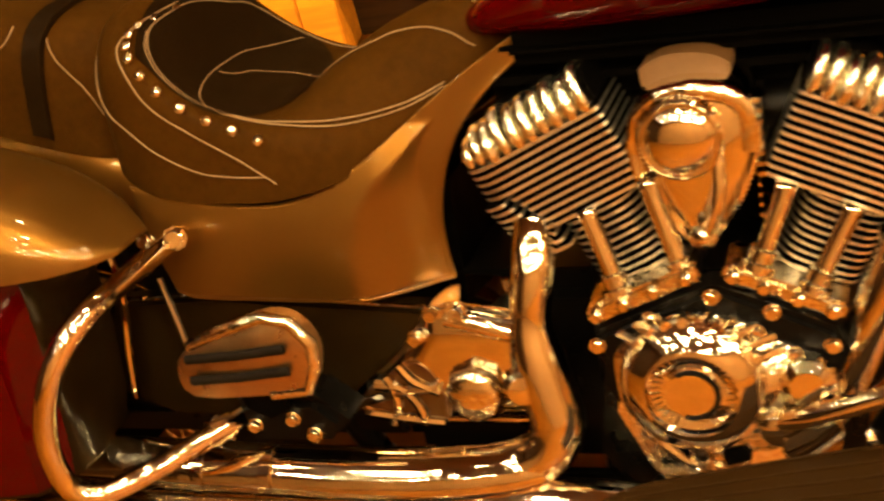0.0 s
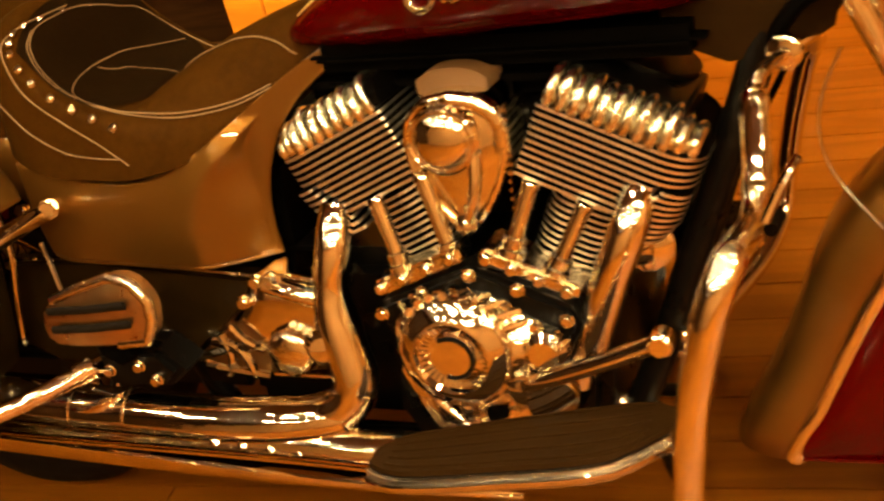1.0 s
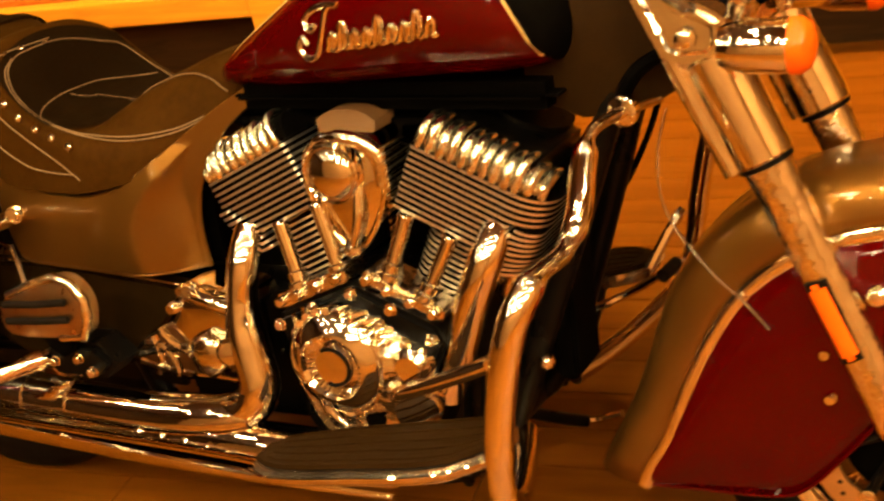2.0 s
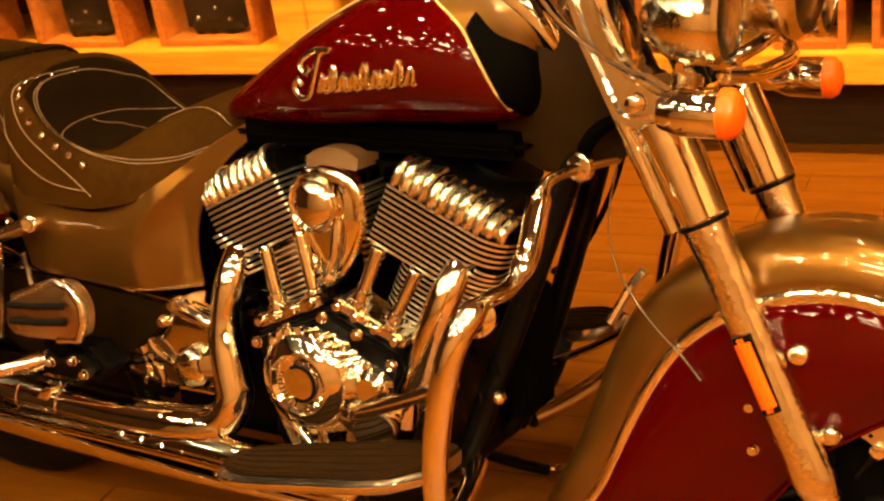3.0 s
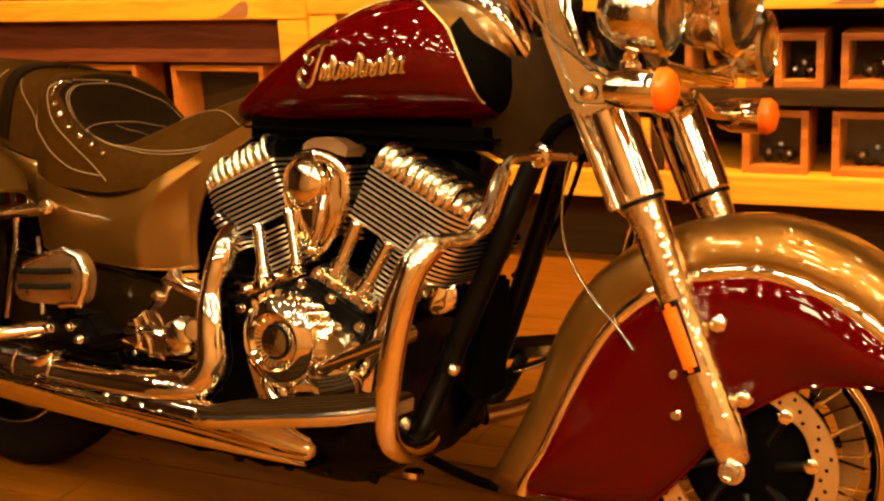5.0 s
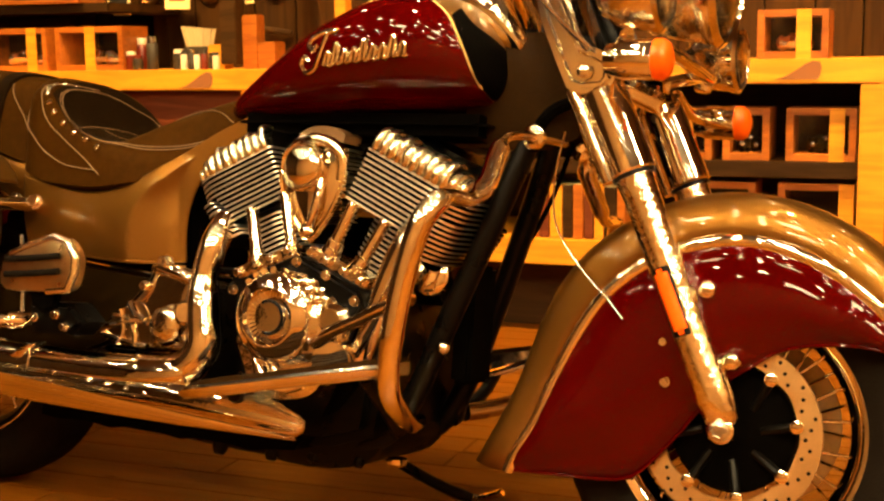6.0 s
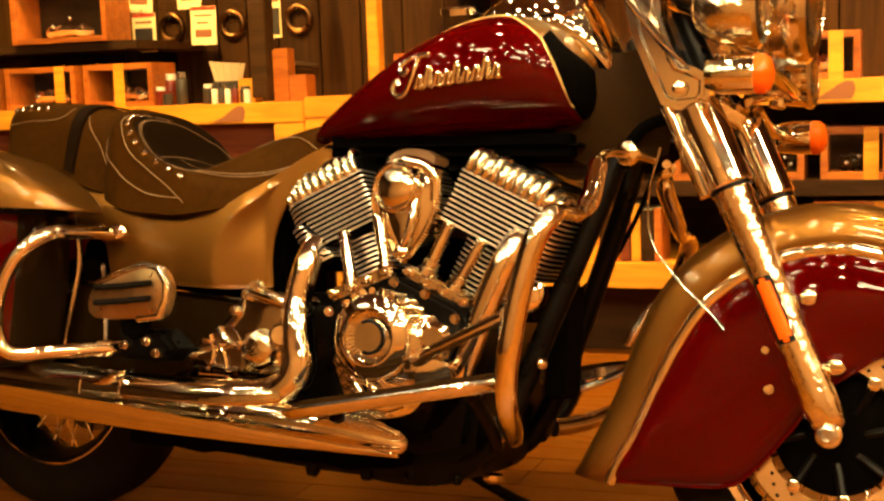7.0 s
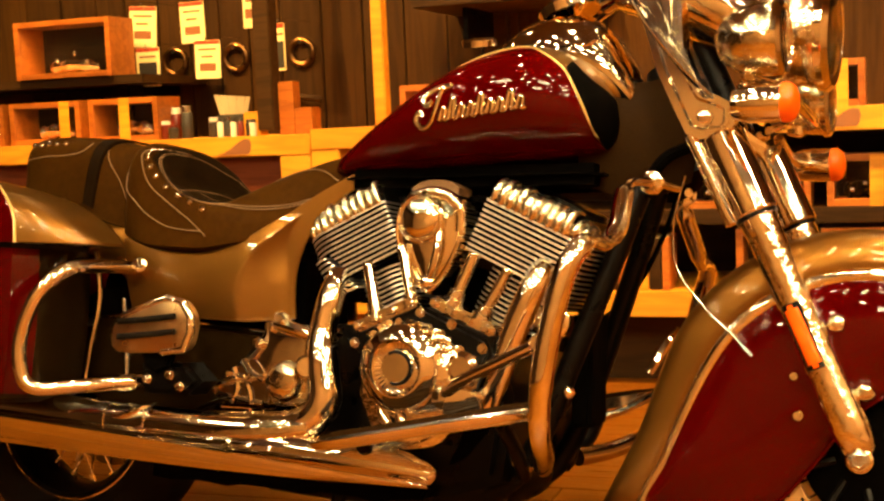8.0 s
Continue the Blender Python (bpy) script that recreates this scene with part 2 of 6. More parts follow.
def loft(rings, closed=True, caps=True):
    """Skins a list of rings with the same number of points."""
    bm = B()
    R = [[bm.verts.new(p) for p in ring] for ring in rings]
    n = len(R[0])
    for A, Q in zip(R, R[1:]):
        for k in range(n if closed else n - 1):
            bm.faces.new((A[k], A[(k + 1) % n], Q[(k + 1) % n], Q[k]))
    if caps and closed:
        bm.faces.new(R[0])
        bm.faces.new(R[-1][::-1])
    return bm

def lerp(table, x):
    """Reads a smooth table of (x, value) at x."""
    xs, vs = [a for a, _ in table], [b for _, b in table]
    if x <= xs[0]:
        return vs[0]
    if x >= xs[-1]:
        return vs[-1]
    i = max(k for k in range(len(xs)) if xs[k] <= x)
    i = min(i, len(xs) - 2)
    t = (x - xs[i]) / (xs[i + 1] - xs[i])
    def slope(k):
        a, b = max(k - 1, 0), min(k + 1, len(xs) - 1)
        return (vs[b] - vs[a]) / (xs[b] - xs[a])
    h = xs[i + 1] - xs[i]
    return ((2 * t ** 3 - 3 * t ** 2 + 1) * vs[i] + (t ** 3 - 2 * t * t + t) * h * slope(i)
            + (-2 * t ** 3 + 3 * t * t) * vs[i + 1] + (t ** 3 - t * t) * h * slope(i + 1))

def steps(a, b, n):
    return [a + (b - a) * k / (n - 1) for k in range(n)]

def bolt(parent, at, axis, r=0.008, h=0.008, material=None, name="bolt"):
    """A hexagon bolt head with a washer."""
    bm = turned([(0, r * 1.25), (h * 0.25, r * 1.25), (h * 0.25, r), (h * 0.9, r), (h, r * 0.85)], at, axis, 8)
    return part(name, bm, material or CHROME, parent)

# ---- the room ----
X0, X1, Y0, Y1 = -4.6, 3.4, -4.2, 2.62
FRONT = 2.04          # front of the display benches
def structure(name, bm, material, label):
    return tagged(part(name, bm, material, None), label, name.split("_")[0], kind="structure")
# west wall is never in view; its dark boards darken rear-facing reflections
structure("wall_west", cuboid(X0 - 0.15, X0, Y0, Y1, 0, ROOM_H, 0), WALLWOOD, "unseen side wall, boarded dark to darken rear-facing reflections")
structure("wall_east", cuboid(X1, X1 + 0.15, Y0, Y1, 0, ROOM_H, 0), PLASTER, "plain warm plaster side wall of the shop")
structure("wall_south", cuboid(X0 - 0.15, X1 + 0.15, Y0 - 0.15, Y0, 0, ROOM_H, 0), PLASTER, "plain warm plaster wall of the shop")
wall_north = structure("wall_north", cuboid(X0 - 0.15, X1 + 0.15, Y1 + 0.02, Y1 + 0.17, 0, ROOM_H, 0), SATIN, "dark boarded shop wall behind the benches")
structure("ceiling", cuboid(X0 - 0.15, X1 + 0.15, Y0 - 0.15, Y1 + 0.17, ROOM_H, ROOM_H + 0.12, 0), CEILING, "ceiling painted dark to cut bounced light, with recessed spots and panels")
floor = structure("floor", cuboid(X0 - 0.15, X1 + 0.15, Y0 - 0.15, Y1 + 0.17, -0.12, -0.006, 0), SATIN, "orange brown wooden plank floor")

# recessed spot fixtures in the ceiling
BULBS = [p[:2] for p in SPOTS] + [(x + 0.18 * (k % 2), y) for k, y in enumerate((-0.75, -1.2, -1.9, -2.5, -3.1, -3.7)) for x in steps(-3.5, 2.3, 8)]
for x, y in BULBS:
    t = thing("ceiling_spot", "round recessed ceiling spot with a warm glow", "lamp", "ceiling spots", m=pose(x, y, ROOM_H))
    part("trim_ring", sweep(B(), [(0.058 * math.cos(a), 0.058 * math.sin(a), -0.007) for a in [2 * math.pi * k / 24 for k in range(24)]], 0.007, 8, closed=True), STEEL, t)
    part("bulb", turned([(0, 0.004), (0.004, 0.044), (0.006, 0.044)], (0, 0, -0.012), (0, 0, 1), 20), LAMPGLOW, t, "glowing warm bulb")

for x, y in PANELS:
    t = thing("ceiling_light_panel", "square warm white ceiling light panel in a metal frame", "lamp", "ceiling panels", m=pose(x, y, ROOM_H))
    for a, b, c, d in ((-0.2, 0.2, -0.2, -0.18), (-0.2, 0.2, 0.18, 0.2), (-0.2, -0.18, -0.18, 0.18), (0.18, 0.2, -0.18, 0.18)):
        part("panel_frame", cuboid(a, b, c, d, -0.03, -0.001, 0.002), STEEL, t)
    part("diffuser", cuboid(-0.179, 0.179, -0.179, 0.179, -0.022, -0.012, 0), PANELGLOW, t, "glowing diffuser")

# ---- display benches along the wall ----
def bench(x0, x1, top, label, legs, shelves, back):
    """A pine display bench with a thick top, uprights, inner shelves and a back panel."""
    t = thing("display_bench", label, "bench", "display benches")
    part("bench_top", cuboid(x0, x1, FRONT, Y1, top - 0.075, top, 0.004), BENCH, t)
    for a, b in legs:
        part("upright", cuboid(a, b, FRONT + 0.002, Y1 - 0.03, 0.001, top - 0.076, 0.004), BENCH, t)
    for a, b, z, th, m in shelves:
        part("shelf", cuboid(a, b, FRONT + 0.03 if m is not BENCH else FRONT + 0.004, Y1 - 0.03, z - th, z, 0.003), m, t)
    for a, b, z0, z1, m in back:
        part("back_panel", cuboid(a, b, Y1 - 0.028, Y1 - 0.005, z0, z1, 0.002), m, t)
    return t
left_bench = bench(-4.3, -1.932, 0.9, "honey coloured pine display bench with a dark red back panel", [(-4.3, -4.18), (-2.056, -1.934)],
      [(-4.18, -2.057, 0.365, 0.085, BENCH)], [(-4.18, -2.057, 0.3, 0.822, REDWOOD)])
part("front_board", cuboid(-4.179, -2.058, FRONT + 0.05, FRONT + 0.075, 0.665, 0.823, 0.003), REDWOOD, left_bench, "dark red front board")
mid_bench = bench(-1.93, 0.155, 0.915, "honey coloured pine display bench with boxes on dark shelves", [(-1.93, -1.82), (0.071, 0.154)],
      [(-1.819, 0.070, 0.597, 0.05, DARKBOARD), (-1.819, 0.070, 0.328, 0.085, BENCH)], [(-1.819, 0.070, 0.3, 0.838, DARKBOARD)])
bench(0.158, 2.3, 0.915, "honey coloured pine display bench", [(0.158, 0.24), (2.2, 2.3)],
      [(0.241, 2.199, 0.597, 0.05, DARKBOARD), (0.241, 2.199, 0.328, 0.085, BENCH)], [(0.241, 2.199, 0.3, 0.838, DARKBOARD)])
part("plinth", cuboid(-4.2, 2.2, FRONT + 0.16, FRONT + 0.2, 0.001, 0.22, 0.002), DARKBOARD, wall_north)

# wall boards and posts
x = X0 + 0.02
rnd = random.Random(4)
while x < X1 - 0.02:
    w = min(rnd.uniform(0.13, 0.19), X1 - 0.01 - x)
    part("wall_board", cuboid(x, x + w - 0.006, Y1, Y1 + 0.02, 0.0, ROOM_H - 0.01, 0.002), WALLWOOD, wall_north)
    x += w
def wall_post(x0, x1, y0, y1, m, label):
    tagged(part("wall_post", cuboid(x0, x1, y0, y1, 0.917, ROOM_H - 0.01, 0.004), m), label, "post", kind="structure")
wall_post(-1.682, -1.64, FRONT + 0.02, FRONT + 0.075, BENCH, "pale pine post standing on the bench")
wall_post(-2.168, -2.1, FRONT + 0.06, FRONT + 0.13, DARKBOARD, "dark square post standing on the bench")
wall_post(-1.42, -1.33, Y1 - 0.06, Y1 - 0.003, DARKBOARD, "dark square post standing by the wall")
wall_post(0.3, 0.39, Y1 - 0.06, Y1 - 0.003, DARKBOARD, "dark square post standing by the wall")
# brown leaf shaped marks on the benches' front edges
for x0, z0 in ((-2.31, 0.834), (-0.185, 0.852)):
    leaf = [(0, 0), (0.03, 0.008), (0.06, 0.024), (0.09, 0.045), (0.115, 0.057), (0.136, 0.054), (0.142, 0.036), (0.138, 0.012), (0.13, 0)]
    part("edge_mark", plate([(x0 + x, z0 + z) for x, z in leaf], FRONT - 0.002, FRONT + 0.0005), INK, left_bench if x0 < -1 else mid_bench, "brown leaf shaped mark")

def wall_shelf(x0, x1, z, label):
    t = thing("wall_shelf", label, "shelf", "wall shelves")
    part("board", cuboid(x0, x1, FRONT + 0.08, Y1 - 0.003, z - 0.035, z, 0.003), DARKBOARD, t)
    for xb in (x0 + 0.15, x1 - 0.15):
        part("bracket", cuboid(xb, xb + 0.02, FRONT + 0.2, Y1 - 0.004, z - 0.16, z - 0.036, 0.003), BLACK, t)
    return t
wall_shelf(-4.2, -2.66, 1.155, "dark wooden wall shelf with a wooden box on it")
wall_shelf(-1.55, -0.9, 1.36, "dark wooden wall shelf above the bench")
wall_shelf(0.42, 2.2, 1.36, "dark wooden wall shelf above the bench")

def display_box(x0, x1, z, h, y=None, depth=0.17, band=0.0, label="orange stained wooden display box with a dark glazed window"):
    """A wooden box with a glazed front window, some wrapped goods inside and a paper band."""
    y = FRONT + 0.06 if y is None else y
    t = thing("display_box", label, "box", "display boxes")
    w, f = x1 - x0, 0.022
    part("left_side", cuboid(x0, x0 + f, y, y + depth, z, z + h, 0.002), BOXWOOD, t)
    part("right_side", cuboid(x1 - f, x1, y, y + depth, z, z + h, 0.002), BOXWOOD, t)
    part("bottom", cuboid(x0 + f, x1 - f, y + 0.001, y + depth, z, z + f, 0.002), BOXWOOD, t)
    part("top", cuboid(x0 + f, x1 - f, y + 0.001, y + depth, z + h - f, z + h, 0.002), BOXWOOD, t)
    part("back", cuboid(x0 + f, x1 - f, y + depth - 0.01, y + depth - 0.001, z + f, z + h - f, 0), DARKBOARD, t)
    part("window", cuboid(x0 + f + 0.0005, x1 - f - 0.0005, y + 0.012, y + 0.014, z + f + 0.0005, z + h - f - 0.0005, 0), GLASS, t).visible_shadow = False
    part("goods", tube([(x0 + w * 0.25, y + 0.09, z + f + 0.022), (x0 + w * 0.5, y + 0.08, z + f + 0.03), (x0 + w * 0.75, y + 0.09, z + f + 0.02)], [0.016, 0.024, 0.03, 0.022, 0.026, 0.03, 0.024, 0.02, 0.026, 0.028, 0.02, 0.016, 0.012], 8), CAST if z > 0.89 else GLOSSBLACK, t, "shiny wrapped goods" if z > 0.89 else "dark wrapped goods")
    for k, (fx, fz) in enumerate(((0.36, 0.3), (0.55, 0.42), (0.68, 0.28))):
        part("buckle", turned([(0, 0.004), (0.002, 0.009), (0.008, 0.007), (0.01, 0.003)], (x0 + w * fx, y + 0.055, z + h * fz), (0.3 - 0.3 * k, -1, 0.4), 10), STEEL, t)
    if band:
        part("paper_band", cuboid(x0 + w * band, x0 + w * band + 0.045, y - 0.002, y + 0.0008, z, z + h, 0), BENCH, t, "pale card band")
    return t
# on the benches and shelves: x0, x1, z, height, band
for a in [(-3.27, -2.94, 0.9, 0.165, 0.72), (-2.9, -2.59, 0.9, 0.165, 0.45), (-3.6, -3.3, 0.9, 0.165, 0.5), (-3.22, -2.78, 1.155, 0.225, 0),
          (-1.6, -1.42, 0.915, 0.14, 0), (-0.245, -0.03, 0.915, 0.15, 0.55), (0.45, 0.66, 0.915, 0.15, 0.3),
          (-0.345, -0.2, 0.597, 0.165, 0), (-0.15, 0.06, 0.597, 0.165, 0.62), (-0.62, -0.38, 0.597, 0.165, 0.6),
          (-0.44, -0.24, 0.328, 0.2, 0), (-0.17, 0.06, 0.328, 0.2, 0.8), (0.3, 0.56, 0.597, 0.165, 0.6), (0.62, 0.86, 0.597, 0.165, 0),
          (0.3, 0.52, 0.328, 0.19, 0.7), (-3.13, -2.74, 0.365, 0.288, 0), (-2.58, -2.17, 0.365, 0.288, 0), (-3.70, -3.33, 0.365, 0.288, 0)]:
    display_box(*a[:4], band=a[4])

# upright books on the low shelf
xx = -0.98
for k in range(9):
    w = rnd.uniform(0.028, 0.045)
    b = thing("book", "thin upright book with an orange or dark red spine", "book", "books on the low shelf")
    m = (BOXWOOD, REDWOOD, BENCH, DARKBOARD)[k % 4]
    h = rnd.uniform(0.17, 0.21)
    part("cover", cuboid(xx, xx + w - 0.003, FRONT + 0.04, FRONT + 0.2, 0.329, 0.329 + h, 0.003), m, b)
    part("pages", cuboid(xx + 0.004, xx + w - 0.007, FRONT + 0.05, FRONT + 0.195, 0.329 + h, 0.329 + h + 0.0015, 0), PAPER, b)
    xx += w

# hanging packets on hooks: x, z bottom, width, height, dark window
def packet(x, z, w, h, lower, tilt):
    t = thing("hanging_packet", "cream card packet hanging from a wall hook", "packet", "hanging packets", m=pose(x, FRONT + 0.3, z, 0, tilt, 0))
    part("card", cuboid(0, w, 0, 0.006, 0, h, 0.001), PAPER, t)
    part("header_strip", cuboid(0.001, w - 0.001, -0.0012, -0.0002, h * 0.9, h * 0.99, 0), REDPL, t)
    part("printed_bar", cuboid(w * 0.15, w * 0.85, -0.0012, -0.0002, h * 0.74, h * 0.79, 0), INK, t)
    if lower:
        part("window", cuboid(w * 0.12, w * 0.88, -0.0015, -0.0002, h * 0.06, h * 0.62, 0), BLACKCARD, t)
    else:
        part("printed_picture", cuboid(w * 0.18, w * 0.82, -0.0012, -0.0002, h * 0.2, h * 0.4, 0), INK, t)
        part("printed_bar", cuboid(w * 0.25, w * 0.7, -0.0012, -0.0002, h * 0.55, h * 0.6, 0), INK, t)
    part("hook", tube([(w / 2, 0.3, h + 0.02), (w / 2, 0.05, h + 0.02), (w / 2, -0.01, h + 0.012), (w / 2, -0.005, h - 0.01)], 0.002, 6), STEEL, t)
s = (FRONT + 0.3 + 2.18) / (FRONT + 2.18)
for x, z, w, h, low, tilt in [(-2.655, 1.252, 0.115, 0.15, False, 4), (-2.63, 1.1, 0.1, 0.145, True, 0), (-2.43, 1.25, 0.1, 0.15, False, -1),
                              (-2.38, 1.118, 0.105, 0.14, False, 1), (-2.17, 1.29, 0.05, 0.17, False, 0), (-2.045, 1.13, 0.035, 0.17, True, 0)]:
    packet(0.055 + (x - 0.055) * s, 0.93 + (z - 0.93) * s, w * s, h * s, low, tilt)

# rings hanging on the wall
for x, z in [(-2.8, 1.22), (-2.514, 1.222), (-2.212, 1.227)]:
    t = thing("wall_ring", "dark ring shaped part hanging on the wall", "ring", "wall rings", m=pose(x, Y1 - 0.012, z))
    sw = [(0.05 * math.cos(a), 0, 0.05 * math.sin(a)) for a in [2 * math.pi * k / 24 for k in range(24)]]
    part("hoop", sweep(B(), sw, 0.013, 8, closed=True), BRONZE, t)
    part("nail", turned([(0, 0.004), (0.03, 0.004), (0.032, 0.007)], (0, 0.012, 0.04), (0, -1, 0), 8), STEEL, t)

t = thing("wall_rail", "short dark wooden rail fixed on the boarded wall", "rail", m=pose(-2.26, Y1 - 0.03, 1.04))
part("grip_bar", sweep(B(), [(0, 0, 0.014), (0.045, -0.008, 0.006), (0.09, -0.008, 0.0), (0.13, 0, -0.008)], 0.012, 10), DARKBOARD, t)
for x, z in ((0.02, 0.011), (0.11, -0.004)):
    part("standoff", turned([(0, 0.008), (0.028, 0.008)], (x, -0.002, z), (0, 1, 0), 10), BLACK, t)

# small goods on the left bench
def jar(x, y, r, h, m, lidm):
    t = thing("jar", "small jar of polish with a screw lid", "jar", "jars on the bench", m=pose(x - 0.035, y, 0.9))
    part("body", turned([(0, r * 0.9), (0.004, r), (h * 0.75, r), (h * 0.8, r * 0.8)], (0, 0, 0), (0, 0, 1), 20), m, t)
    part("lid", turned([(h * 0.8, r * 0.85), (h * 0.98, r * 0.85), (h, r * 0.75)], (0, 0, 0), (0, 0, 1), 20), lidm, t)
for x, y, r, h, m, l in [(-2.548, 0.1, 0.024, 0.07, DARKRED, WHITEPL), (-2.536, 0.16, 0.022, 0.12, DARKRED, WHITEPL), (-2.465, 0.12, 0.022, 0.125, BLACKCARD, STEEL), (-2.49, 0.06, 0.02, 0.055, BLACKCARD, DARKRED),
                         (-2.338, 0.1, 0.02, 0.075, BLACKCARD, WHITEPL), (-2.295, 0.07, 0.012, 0.07, WHITEPL, BLACKCARD), (-2.268, 0.08, 0.012, 0.075, BLACKCARD, STEEL), (-2.24, 0.07, 0.011, 0.068, WHITEPL, BLACKCARD),
                         (-2.214, 0.08, 0.012, 0.07, DARKRED, BLACKCARD), (-2.185, 0.09, 0.013, 0.062, BLACKCARD, STEEL), (-2.158, 0.07, 0.013, 0.062, WHITEPL, BLACKCARD)]:
    jar(x, FRONT + y, r, h, m, l)
lb = thing("leaflet_rack", "dark leaflet rack holding a fan of paper leaflets", "rack", m=pose(-2.432, FRONT + 0.2, 0.9))
part("tray", cuboid(0.016, 0.144, 0, 0.06, 0, 0.084, 0.003), BLACKCARD, lb, "dark tray")
for k in range(8):
    u = 0.003 + 0.0195 * k
    lean = 0.022 - 0.0055 * k
    sheet = [(u + lean, 0.085), (u + 0.018 + lean, 0.085), (u + 0.018, 0.162 - 0.0018 * k), (u, 0.162 - 0.0018 * k)]
    part("leaflet", plate(sheet, 0.012 + 0.003 * (k % 2), 0.015 + 0.003 * (k % 2)), CARD, lb, "pale paper leaflet")
cb = thing("carton", "tall orange cardboard carton on the bench", "carton", m=pose(-2.098, FRONT + 0.1, 0.9))
part("body", cuboid(0, 0.062, 0, 0.06, 0, 0.192, 0.002), BOXWOOD, cb)
part("flap", cuboid(0.004, 0.058, 0.004, 0.056, 0.192, 0.195, 0.001), BOXWOOD, cb)
cb = thing("carton", "low orange cardboard carton on the bench", "carton", m=pose(-2.034, FRONT + 0.1, 0.9))
part("body", cuboid(0, 0.07, 0, 0.08, 0, 0.094, 0.002), BOXWOOD, cb)
part("flap", cuboid(0.004, 0.066, 0.004, 0.076, 0.094, 0.097, 0.001), BOXWOOD, cb)
cb = thing("carton", "small yellow cardboard carton on the bench", "carton", m=pose(-2.262, FRONT + 0.13, 0.9))
part("body", cuboid(0, 0.07, 0, 0.06, 0, 0.088, 0.002), BENCH, cb)
part("flap", cuboid(0.004, 0.066, 0.004, 0.056, 0.088, 0.091, 0.001), BENCH, cb)

# ---- the motorcycle ----
# its own axes: x ahead, y to its left, z up from the ground under the front axle; it leans to its left on the side stand
BIKE = pose(0.006, 0.057, 0.0, 0, 0, -6) @ pose(0, 0, 0, -10)
bike = thing("motorcycle", "red and grey cruiser motorcycle with a chrome engine, parked leaning", "motorcycle", m=BIKE)
AXLE = 0.32
REAR = -1.72
SIDES = (-1, 1)

def polar(r, deg, y=0.0, cx=0.0, cz=AXLE):
    return (cx + r * math.cos(radians(deg)), y, cz + r * math.sin(radians(deg)))

